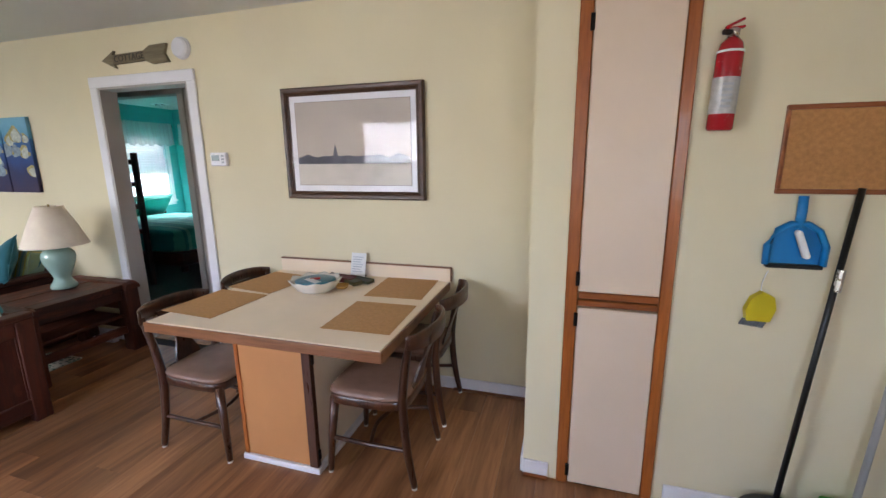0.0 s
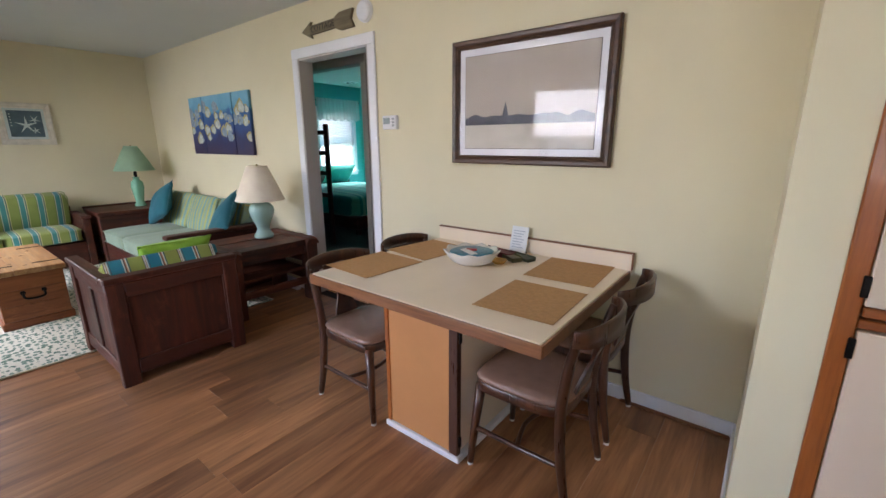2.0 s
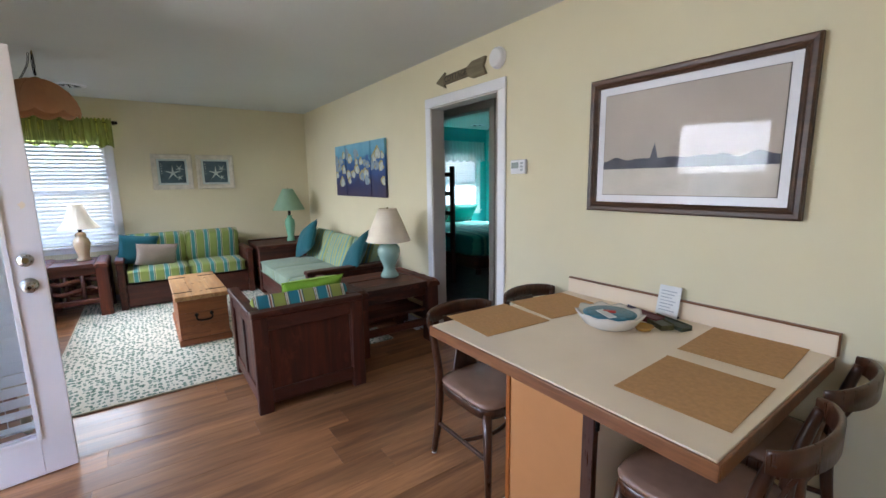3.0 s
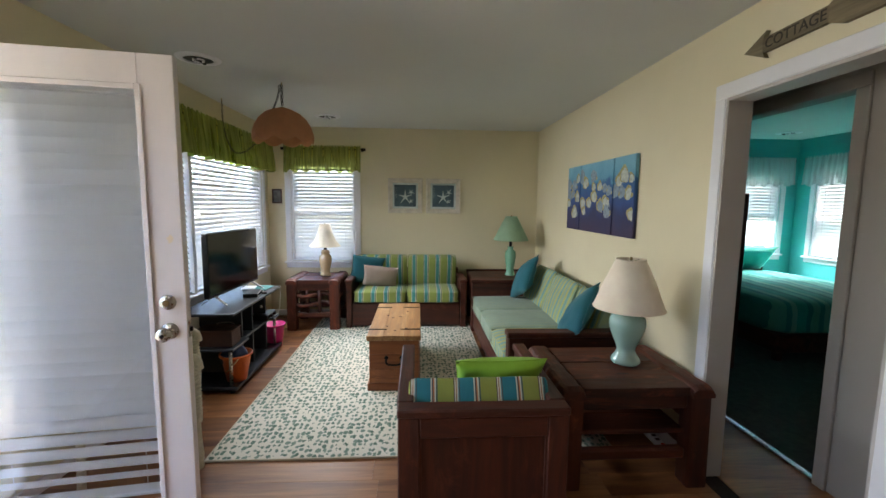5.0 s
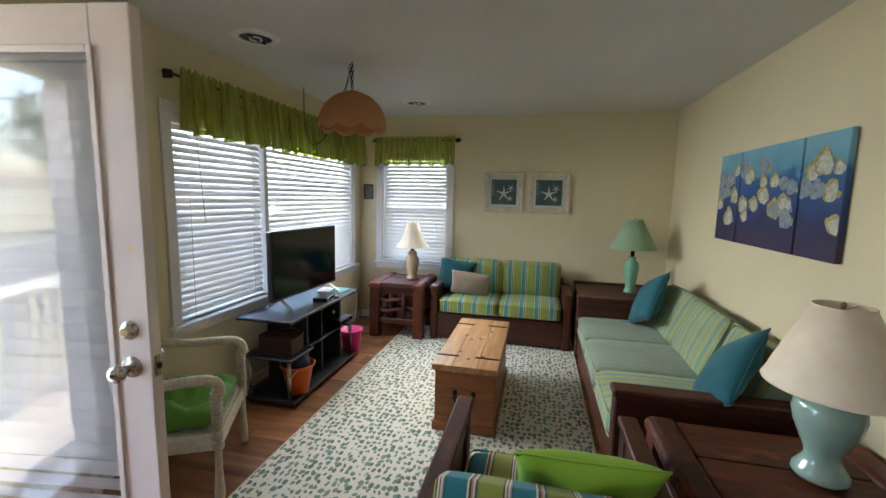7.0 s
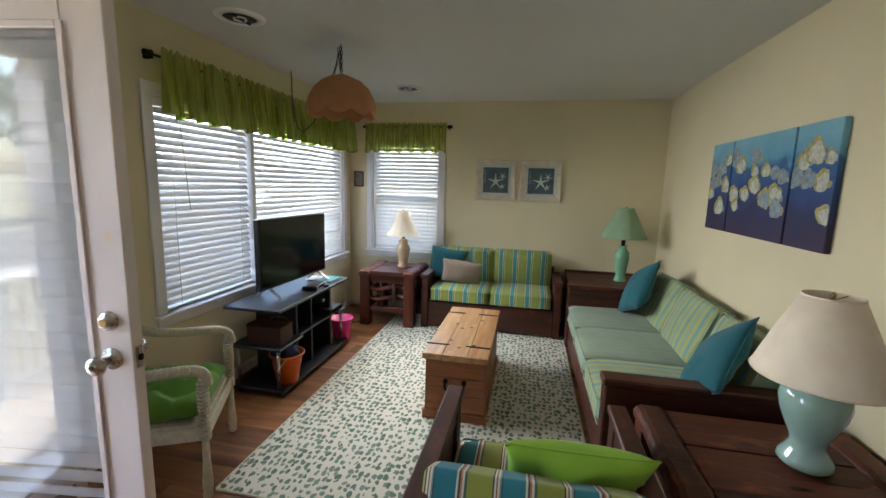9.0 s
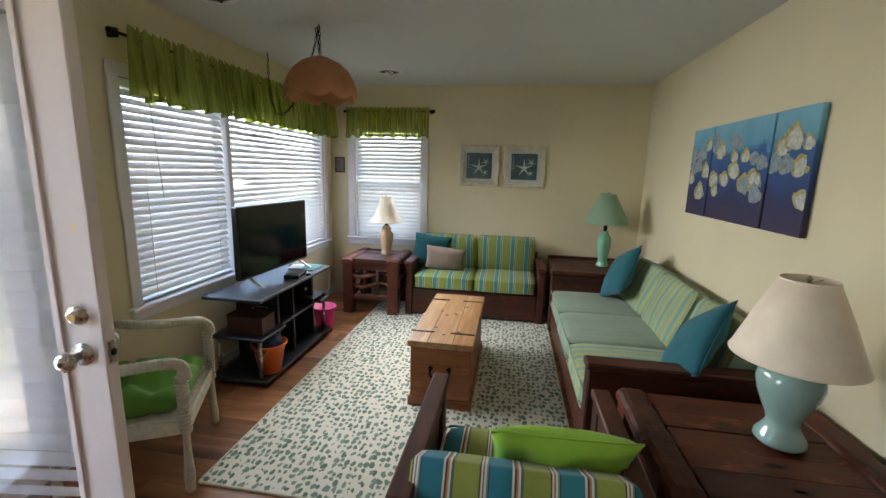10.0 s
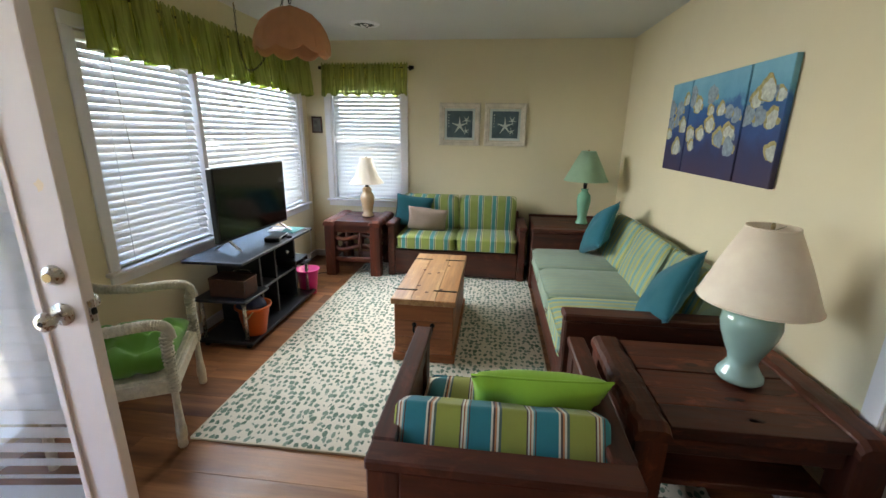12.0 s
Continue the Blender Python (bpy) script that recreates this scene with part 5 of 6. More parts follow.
part("print", box(-0.047, 0.002, -0.075, 0.047, 0.008, 0.075), plain("grey_photo", "6E6C68", 0.4, 0.4, 25), ph)

# painted triptych on the north wall
tp = thing("triptych_painting", "three panel canvas of pale rounded shapes on deep blue", "painting", pose(-4.78, YN, 1.262))
PALE = plain("pale_daub_paint", "BCC0B2", 0.6, 0.3, 40, 120, 0.5)
YELLOW_DAUB = plain("yellow_daub_paint", "A89C64", 0.6, 0.4, 40, 120, 0.5)
GREY_DAUB = plain("grey_daub_paint", "8595A0", 0.6, 0.35, 40, 120, 0.5)
rnd = random.Random(11)
CAN = canvas_ground("blue_plum_canvas")


def daub(cx, cz, rx, rz, y, a, b, lean):
    """A flat dab of paint with a slightly uneven rim, facing the room."""
    bm = bmesh.new()
    rim = []
    for q in range(18):
        an = q * math.pi / 9
        rr = 1 + 0.10 * math.sin(an * 3 + lean * 9) + 0.07 * math.sin(an * 5 + lean * 4) + 0.05 * math.sin(an * 8 + lean * 17)
        x, z = rx * rr * math.cos(an), rz * rr * math.sin(an)
        x, z = x * math.cos(lean) - z * math.sin(lean), x * math.sin(lean) + z * math.cos(lean)
        rim.append(bm.verts.new((min(max(cx + x, a + 0.003), b - 0.003), y, cz + z)))
    bm.faces.new(rim)
    return bm


# the fish of the painting, drawn only as plain rounded daubs
for a, b, count in ((-0.67, -0.352, 8), (-0.336, 0.328, 14), (0.346, 0.67, 7)):
    pn = part("panel", box(a, -0.032, 0.0, b, -0.003, 0.612, 0.003), CAN, tp)
    spots = []
    for k in range(400):
        cx, cz = rnd.uniform(a + 0.02, b - 0.03), rnd.uniform(0.15, 0.50)
        if len(spots) < count and all((cx - p) ** 2 + (cz - q) ** 2 > 0.0052 for p, q in spots):
            spots.append((cx, cz))
    for k, (cx, cz) in enumerate(spots):
        R, lean = rnd.uniform(0.036, 0.072), rnd.uniform(-0.9, 0.9)
        y = -0.0324 - 0.00030 * k
        kind = rnd.random()
        part("daub", daub(cx - 0.008, cz + 0.006, R * 1.08, R * 0.95, y, a, b, lean), YELLOW_DAUB if kind < 0.75 else GREY_DAUB, pn)
        part("daub", daub(cx + R * 0.95, cz - 0.01, R * 0.3, R * 0.42, y - 0.00010, a, b, lean + 0.3), GREY_DAUB if kind < 0.6 else YELLOW_DAUB, pn)
        part("daub", daub(cx + 0.005, cz - 0.004, R * 0.88, R * 0.74, y - 0.00020, a, b, lean), PALE if kind < 0.7 else GREY_DAUB, pn)

# framed harbour print over the table
pc = thing("framed_print", "large dark wood framed beach print behind glass", "picture", pose(-1.178, YN, 1.602))
W2, H2 = 0.487, 0.350
FRAMEWOOD = wood("brown_picture_frame", "36241A", "60432F", 0, 0.8, 0.4, 0.05)
mitred("frame", W2, H2, 0.05, -0.002, -0.037, FRAMEWOOD, pc)
part("mat", box(-W2 + 0.05, -0.012, -H2 + 0.05, W2 - 0.05, -0.004, H2 - 0.05), plain("pale_mat_board", "D2CFD0", 0.8, 0.02), pc)
IMG = (0.40, 0.262)
part("print_border", box(-IMG[0], -0.0135, -IMG[1], IMG[0], -0.012, IMG[1]), plain("dark_line", "5A544F", 0.8), pc)
pr = part("print", box(-IMG[0] + 0.003, -0.015, -IMG[1] + 0.003, IMG[0] - 0.003, -0.0135, IMG[1] - 0.003), plain("grey_beige_sky_print", "A79B8F", 0.8, 0.06, 4), pc)
part("sand_band", box(-IMG[0] + 0.003, -0.0162, -IMG[1] + 0.003, IMG[0] - 0.003, -0.015, -0.125), plain("sand_print", "B5AC9F", 0.8, 0.1, 9), pr)
bm = bmesh.new()
low, hi = [], []
for i in range(41):
    x = -IMG[0] + 0.004 + (2 * IMG[0] - 0.008) * i / 40
    low.append(bm.verts.new((x, -0.0172, -0.125)))
    hh = 0.05 + 0.02 * noise.noise(Vector((x * 14, 1, 2))) + (0.075 if i == 14 else 0)
    hi.append(bm.verts.new((x, -0.0172, -0.125 + hh)))
for i in range(40):
    bm.faces.new((low[i], low[i + 1], hi[i + 1], hi[i]))
part("treeline", bm, plain("dark_treeline_print", "4A4A52", 0.8, 0.2, 20), pr)
g = part("glazing", box(-W2 + 0.05, -0.0235, -H2 + 0.05, W2 - 0.05, -0.0215, H2 - 0.05), COATED, pc)
g.visible_shadow = False


def text_mesh(words, size, name, material, parent, m):
    cu = bpy.data.curves.new(name, "FONT")
    cu.body, cu.size, cu.extrude, cu.align_x, cu.align_y = words, size, 0.0008, "CENTER", "CENTER"
    tmp = new(name, cu)
    bpy.context.view_layer.update()
    me = bpy.data.meshes.new_from_object(tmp.evaluated_get(bpy.context.evaluated_depsgraph_get()))
    bpy.data.objects.remove(tmp)
    me.materials.append(material)
    ob = new(name, me)
    ob.parent, ob.matrix_basis = parent, m
    return ob


# arrow sign, smoke detector, thermostat
ar = thing("arrow_sign", "weathered wooden arrow sign reading cottage over doorway", "sign", pose(-2.865, YN - 0.002, 2.235, 0, -1.5, 0))
SIGNWOOD = wood("weathered_sign_wood", "6B5F4A", "8F8468", 0, 0.8, 0.8, 0.05)


def plate(points, y0, y1):
    bm = bmesh.new()
    f = [bm.verts.new((x, y0, z)) for x, z in points]
    k = [bm.verts.new((x, y1, z)) for x, z in points]
    bm.faces.new(f)
    bm.faces.new(k[::-1])
    for i in range(len(points)):
        j = (i + 1) % len(points)
        bm.faces.new((f[j], f[i], k[i], k[j]))
    bmesh.ops.recalc_face_normals(bm, faces=bm.faces[:])
    return bm


part("arrow_shaft", plate([(-0.20, -0.032), (0.12, -0.032), (0.12, 0.032), (-0.20, 0.032)], -0.02, 0), SIGNWOOD, ar)
part("arrow_head", plate([(-0.31, 0.0), (-0.185, -0.06), (-0.20, -0.032), (-0.20, 0.032), (-0.185, 0.06)], -0.021, 0), SIGNWOOD, ar)
part("arrow_tail", plate([(0.105, -0.036), (0.16, -0.06), (0.31, -0.06), (0.28, 0.0), (0.31, 0.06), (0.16, 0.06), (0.105, 0.036)], -0.021, 0), SIGNWOOD, ar)
text_mesh("COTTAGE", 0.062, "lettering", plain("dark_sign_paint", "3A342A", 0.8), ar, pose(-0.045, -0.0215, 0.0, 90, 0, 0))
sd = thing("smoke_detector", "round white smoke detector on the wall", "smoke detector", pose(-2.44, YN, 2.262, 90, 0, 0))
part("base", capped([(0.072, 0.0), (0.072, 0.012)], 32), TRIM, sd, smooth=False)
part("cover", capped([(0.068, 0.012), (0.066, 0.03), (0.055, 0.04)], 32), TRIM, sd)
th = thing("thermostat", "white wall thermostat with grey display", "thermostat", pose(-2.22, YN, 1.515))
part("body", box(-0.07, -0.03, -0.047, 0.07, -0.001, 0.047, 0.006), TRIM, th)
part("display", box(-0.055, -0.033, -0.01, 0.01, -0.03, 0.03, 0.001), plain("grey_lcd", "7F8A86", 0.3), th)
for k in range(3):
    part("button", box(0.028, -0.034, -0.028 + k * 0.022, 0.052, -0.03, -0.014 + k * 0.022, 0.001), plain("grey_key", "A5A8AB", 0.5), th)

# ---- dining corner ----
dt = thing("dining_table", "cream laminate dining table with cabinet pedestal against wall", "table", pose(-1.165, 1.555, 0))
part("tabletop", box(-0.618, 0.007, 0.70, 0.618, 1.02, 0.745, 0.002), LAMINATE, dt)
part("edge_band", box(-0.628, -0.004, 0.693, 0.628, 0.006, 0.742, 0.006, seg=2), LAMINATE_EDGE, dt, "brown wood edge band")
for s in (-1, 1):
    part("edge_band", box(s * 0.6235 - 0.005, 0.0065, 0.693, s * 0.6235 + 0.005, 1.02, 0.742, 0.002), LAMINATE_EDGE, dt)
sp = part("backsplash", box(-0.612, 1.021, 0.70, 0.628, 1.043, 0.828, 0.001), LAMINATE, dt)
part("edge_band", box(-0.612, 1.019, 0.8285, 0.628, 1.044, 0.836, 0.002), LAMINATE_EDGE, sp)
part("edge_band", box(0.6285, 1.019, 0.745, 0.634, 1.044, 0.836, 0.002), LAMINATE_EDGE, sp)
part("pedestal", box(-0.205, 0.13, 0.03, 0.20, 1.02, 0.693, 0.002), LAMINATE, dt)
pdoor = part("pedestal_door", box(-0.208, 0.11, 0.035, 0.165, 0.129, 0.692, 0.002), OAKPANEL, dt, "honey wood cabinet panel")
part("stile", box(0.166, 0.106, 0.03, 0.212, 0.135, 0.692, 0.002), CHAIRWOOD, dt)
part("stile", box(-0.212, 0.104, 0.035, -0.190, 0.1095, 0.692, 0.001), OAKTRIM, dt)
for z in (0.10, 0.60):
    part("hinge", box(0.2125, 0.112, z - 0.025, 0.222, 0.128, z + 0.025, 0.002), IRON, dt)
part("plinth", box(-0.225, 0.098, 0.0, 0.225, 1.02, 0.03, 0.004), TRIM, dt)

MATT = plain("tan_woven_mat", "C0935F", 0.85, 0.10, 60, 420, 0.9, depth=0.003)
for x, y, r in ((-1.63, 2.29, -8), (-1.66, 1.87, -4), (-0.775, 2.38, 3), (-0.75, 1.90, 2)):
    t = thing("placemat", "tan woven rectangular placemat on the dining table", "placemat", pose(x, y, 0.7455, 0, 0, r), group="placemats")
    part("weave", box(-0.17, -0.19, 0, 0.17, 0.19, 0.003, 0.001), MATT, t)
    for s in (-1, 1):
        part("hem", box(-0.171, s * 0.186 - 0.004, 0, 0.171, s * 0.186 + 0.004, 0.0042, 0.001), MATT, t)

bw = thing("shell_bowl", "white scalloped bowl with teal inside on dining table", "bowl", pose(-1.255, 2.20, 0.746, 0, 0, 20))
part("body", lathe([(0.001, 0.0), (0.07, 0.0), (0.10, 0.018), (0.128, 0.062), (0.134, 0.075), (0.122, 0.07), (0.092, 0.03), (0.06, 0.012), (0.001, 0.012)], 40, ripple=lambda r, z, a: (r * (1 + 0.05 * math.cos(a * 9) * (r > 0.1)) * (1 + 0.12 * math.cos(a) ** 2), z + 0.006 * math.cos(a * 9) * (r > 0.1))), plain("white_glaze", "E3DED6", 0.2, 0.05), bw, smooth=True)
part("liner", capped([(0.10, 0.045), (0.118, 0.066), (0.10, 0.072)], 30), plain("teal_glaze", "2D6F86", 0.3, 0.3, 25), bw, smooth=True)
RED = plain("red_plastic", "B0302E", 0.4)
tr = thing("trinkets", "red and white trinkets lying in the shell bowl", "trinkets", pose(-1.25, 2.19, 0.819))
part("tag", box(-0.03, -0.012, 0, 0.03, 0.012, 0.008, 0.003), RED, tr, m=pose(0, 0, 0, 0, 0, 30))
part("card", box(-0.05, -0.02, 0, 0.05, 0.02, 0.003), PAPER, tr, m=pose(0.01, -0.04, 0.002, 0, 4, -20))
nt = thing("note_card", "white printed card propped against the backsplash", "card", pose(-1.165, 2.545, 0.746, -12, 0, -4))
part("card", box(-0.055, -0.002, 0, 0.055, 0.002, 0.155), PAPER, nt)
LINE = plain("grey_ink", "B4B6BB", 0.8)
for k in range(7):
    part("line", box(-0.042, -0.0032, 0.125 - k * 0.016, 0.036 - 0.01 * (k % 3), -0.002, 0.130 - k * 0.016), LINE, nt)
part("stand", box(-0.05, 0.004, 0, 0.05, 0.03, 0.012, 0.002), PLASTIC_DARK, nt)
for i, (x, y, r, c, ln) in enumerate(((-1.26, 2.47, -20, "3C2E4C", 0.12), (-1.10, 2.44, -16, "3B4230", 0.10), (-1.14, 2.40, -30, "54502F", 0.09), (-1.20, 2.42, -10, "6A2A33", 0.08))):
    t = thing("folded_leaflet", "dark folded leaflet lying beside the bowl", "leaflet", pose(x, y, 0.746 + 0.0, 0, 0, r))
    part("cover", box(-ln, -0.03, 0, ln, 0.03, 0.012 + 0.006 * i, 0.002), plain("leaflet_" + c, c, 0.5, 0.25, 30), t)
    part("fold", box(-ln, 0.028, 0, ln, 0.033, 0.018 + 0.006 * i, 0.002), plain("leaflet_fold_" + c, c, 0.5, 0.2, 20), t)
salt = thing("glasses_case", "amber rimmed dish beside the shell bowl", "dish", pose(-1.135, 2.285, 0.746))
part("dish", lathe([(0.001, 0), (0.03, 0), (0.045, 0.02), (0.041, 0.02), (0.028, 0.005), (0.001, 0.005)], 20), plain("amber_glaze", "C79A4E", 0.25), salt, smooth=True)


def dining_chair(m, label):
    """Curved-back wooden chair; local front +x."""
    t = thing("dining_chair", label, "chair", m, group="dining chairs")
    seat = bmesh.new()
    prof = []
    for k in range(40):
        a = 2 * math.pi * k / 40
        c, s = math.cos(a), math.sin(a)
        e = 0.42
        x = 0.205 * math.copysign(abs(c) ** e, c)
        y = (0.20 + 0.012 * c) * math.copysign(abs(s) ** e, s)
        prof.append((x, y))
    rings = []
    for f, z in ((0.3, 0.462), (0.8, 0.460), (0.95, 0.453), (1.0, 0.440), (0.985, 0.428)):
        rings.append([seat.verts.new((x * f, y * f, z)) for x, y in prof])
    seat.faces.new(rings[0])
    for p, q in zip(rings, rings[1:]):
        for i in range(40):
            seat.faces.new((p[i], q[i], q[(i + 1) % 40], p[(i + 1) % 40]))
    seat.faces.new(rings[-1][::-1])
    part("seat", seat, VINYL, t, "brown textured vinyl seat", True)
    fr = bmesh.new()
    rr = [[fr.verts.new((x * f, y * f, z)) for x, y in prof] for f, z in ((0.97, 0.4275), (0.985, 0.415), (0.985, 0.385), (0.93, 0.38))]
    for p, q in zip(rr, rr[1:]):
        for i in range(40):
            fr.faces.new((p[i], q[i], q[(i + 1) % 40], p[(i + 1) % 40]))
    fr.faces.new(rr[0][:])
    fr.faces.new(rr[-1][::-1])
    part("seat_frame", fr, CHAIRWOOD, t, smooth=True)
    for s in (-1, 1):
        lg = part("leg", tube([(0.165, s * 0.165, 0.40), (0.185, s * 0.178, 0.2), (0.20, s * 0.188, 0.012)], 0.021, 8, taper=lambda u: 1.1 - 0.42 * u), CHAIRWOOD, t, smooth=True)
        part("glide", capped([(0.013, 0), (0.013, 0.012)], 10, cx=0.20, cy=s * 0.188), PAPER, lg)
        lg = part("leg", tube(curve3([(-0.235, s * 0.185, 0.012), (-0.20, s * 0.178, 0.2), (-0.185, s * 0.175, 0.42), (-0.205, s * 0.185, 0.60), (-0.235, s * 0.198, 0.735)]), 0.019, 8, taper=lambda u: 0.8 + 0.35 * math.sin(u * 3.14)), CHAIRWOOD, t, smooth=True)
        part("glide", capped([(0.013, 0), (0.013, 0.012)], 10, cx=-0.235, cy=s * 0.185), PAPER, lg)
        part("stretcher", tube(curve3([(0.19, s * 0.18, 0.19), (0.0, s * 0.165, 0.175), (-0.20, s * 0.178, 0.19)]), 0.011, 8), CHAIRWOOD, t, smooth=True)
    part("stretcher", tube(curve3([(-0.01, -0.165, 0.178), (0.03, 0, 0.178), (-0.01, 0.165, 0.178)]), 0.010, 8), CHAIRWOOD, t, smooth=True)
    rail = bmesh.new()
    k = 20
    sec = []
    for i in range(k + 1):
        u = 2 * i / k - 1
        ang = u * 1.25
        x = -0.235 - 0.075 * (math.cos(ang) - math.cos(1.25)) / (1 - math.cos(1.25)) + 0.06 * max(0, abs(u) - 0.8)
        y = 0.212 * math.sin(ang) / math.sin(1.25)
        hh = 0.030 + 0.012 * (1 - u * u)
        zc = 0.735 + 0.008 * (1 - u * u)
        d = 0.009
        nx, ny = math.cos(ang), -math.sin(ang) * 0.7
        sec.append([rail.verts.new((x + nx * a * d, y + ny * a * d, zc + b * hh)) for a, b in ((1, -1), (1, 0.8), (0.4, 1), (-0.4, 1), (-1, 0.8), (-1, -1))])
    for p, q in zip(sec, sec[1:]):
        for j in range(6):
            rail.faces.new((p[j], p[(j + 1) % 6], q[(j + 1) % 6], q[j]))
    rail.faces.new(sec[0][::-1])
    rail.faces.new(sec[-1])
    part("backrest", rail, CHAIRWOOD, t, "curved walnut top rail", True)
    sp = bmesh.new()
    pr2 = []
    for i in range(9):
        u = i / 8
        z = 0.44 + 0.28 * u
        w = 0.055 + 0.022 * math.cos(u * 6.283)
        x = -0.195 - 0.095 * u ** 1.3
        pr2.append([sp.verts.new((x + dx, y, z)) for dx, y in ((0.006, -w), (0.006, w), (-0.006, w), (-0.006, -w))])
    for p, q in zip(pr2, pr2[1:]):
        for j in range(4):
            sp.faces.new((p[j], p[(j + 1) % 4], q[(j + 1) % 4], q[j]))
    sp.faces.new(pr2[0][::-1])
    sp.faces.new(pr2[-1])
    part("splat", sp, CHAIRWOOD, t)
    return t


chair = dining_chair(pose(-1.635, 1.80, 0, 0, 0, 0), "walnut dining chair with brown vinyl seat, drawn up to table")
copy_thing(chair, pose(-1.635, 2.335, 0, 0, 0, 0))
copy_thing(chair, pose(-0.705, 1.885, 0, 0, 0, 180))
copy_thing(chair, pose(-0.705, 2.375, 0, 0, 0, 180))

# ---- pantry and things on its wall ----
pt = thing("pantry_cabinet", "built-in pantry with two beige doors and oak trim", "cabinet", pose(0.36, 1.945, 0))
part("body", box(-0.20, 0.03, 0.02, 0.195, 0.55, 2.21), PANTRY, pt)
part("face_frame", box(-0.205, -0.016, 0, -0.155, 0.028, 2.22, 0.004), OAKTRIM, pt, "orange oak trim")
part("face_frame", box(0.160, -0.016, 0, 0.205, 0.028, 2.22, 0.004), OAKTRIM, pt)
part("face_frame", box(-0.1545, -0.012, 0.878, 0.1595, 0.028, 0.905, 0.004), OAKTRIM_X, pt)
part("face_frame", box(-0.1545, -0.010, 2.19, 0.1595, 0.028, 2.22, 0.004), OAKTRIM_X, pt)
d1 = part("door", box(-0.152, -0.020, 0.945, 0.157, 0.012, 2.185, 0.003), PANTRY, pt)
part("edge_strip", box(-0.152, -0.024, 0.915, 0.157, 0.012, 0.943, 0.004), OAKTRIM_X, d1)
d2 = part("door", box(-0.152, -0.020, 0.015, 0.157, 0.012, 0.872, 0.003), PANTRY, pt)
for d, z in ((d1, 1.99), (d1, 1.0), (d2, 0.82), (d2, 0.08)):
    part("hinge", box(-0.166, -0.026, z - 0.03, -0.150, -0.015, z + 0.03, 0.002), IRON, d, "dark metal hinge")

fe = thing("fire_extinguisher", "red fire extinguisher with silver label on the wall", "fire extinguisher", pose(0.646, 1.945, 1.585, 0, 1.5, 0))
REDP = plain("red_enamel", "A8121E", 0.25, 0.08, 8, 60, 0.05, coat=0.4)
part("cylinder", capped([(0.036, 0.0), (0.041, 0.006), (0.041, 0.25), (0.034, 0.285), (0.018, 0.305)], 28, cy=-0.048), REDP, fe, smooth=True)
part("label", lathe([(0.0416, 0.055), (0.0416, 0.175)], 28, cy=-0.048), plain("silver_label", "B9B6B2", 0.35, 0.2, 40), fe, smooth=True)
for k in range(5):
    part("label_line", box(-0.02, -0.0905, 0.075 + k * 0.018, 0.012, -0.0895, 0.083 + k * 0.018), LINE, fe)
part("neck_band", capped([(0.0415, 0.255), (0.0415, 0.262)], 28, cy=-0.048), PAPER, fe)
part("valve", capped([(0.018, 0.305), (0.02, 0.33), (0.012, 0.335)], 14, cy=-0.048), STEEL, fe, smooth=True)
part("nozzle", tube([(0.0, -0.055, 0.32), (-0.035, -0.07, 0.318)], 0.009, 8), PLASTIC_DARK, fe)
part("lever", beam((-0.025, -0.048, 0.337), (0.028, -0.048, 0.362), 0.018, 0.008, 0.002), REDP, fe)
part("lever", beam((-0.025, -0.048, 0.332), (0.032, -0.048, 0.337), 0.018, 0.008, 0.002), REDP, fe)
part("bracket", box(-0.02, -0.008, 0.05, 0.02, -0.001, 0.28, 0.002), STEEL, fe)

ck = thing("cork_board", "cork board in a thin wooden frame", "board", pose(1.12, 1.945, 1.515))
part("cork", box(-0.25, -0.012, -0.135, 0.25, -0.002, 0.135), plain("cork", "B2804C", 0.9, 0.15, 60, 220, 0.6), ck)
for a in ((-0.262, 0.1355, 0.262, 0.152), (-0.262, -0.152, 0.262, -0.1355), (-0.262, -0.135, -0.2505, 0.135), (0.2505, -0.135, 0.262, 0.135)):
    part("frame", box(a[0], -0.018, a[1], a[2], -0.001, a[3], 0.002), OAKTRIM_X, ck)


def dustpan(label, m, w, d, col):
    t = thing("dustpan", label, "dustpan", m, group="dustpans")
    mt = plain("pan_" + col, col, 0.4, 0.06, 8, 60, 0.05)
    pts = [(-w / 2, 0.0), (w / 2, 0.0), (w / 2 * 1.02, d * 0.45), (w * 0.36, d * 0.82), (w * 0.14, d * 0.98), (-w * 0.14, d * 0.98), (-w * 0.36, d * 0.82), (-w / 2 * 1.02, d * 0.45)]
    part("pan", plate(pts, -0.012, -0.008), mt, t)
    bm = bmesh.new()
    tube([(x, -0.02, z) for x, z in pts[1:] + pts[:1]], 0.012, 6, bm)
    part("rim", bm, mt, t, smooth=True)
    part("lip", box(-w / 2, -0.03, -0.012, w / 2, -0.006, 0.004, 0.003), PLASTIC_DARK, t)
    part("handle", tube([(0, -0.016, d * 0.9), (0, -0.02, d * 1.2), (0, -0.016, d * 1.62)], 0.016, 8), mt, t, smooth=True)
    return t


dp = dustpan("blue plastic dustpan hung on the wall", pose(0.945, 1.945, 1.105), 0.175, 0.155, "1478B8")
part("brush", beam((-0.01, -0.036, 0.13), (0.03, -0.036, 0.03), 0.03, 0.02, 0.006), PAPER, dp, "white scrub brush")
yb = thing("hand_brush", "yellow plastic dust brush hung on the wall", "brush", pose(0.850, 1.945, 0.88, 0, 6, 0))
YEL = plain("yellow_plastic", "C8B414", 0.4, 0.08, 8, 60, 0.05)
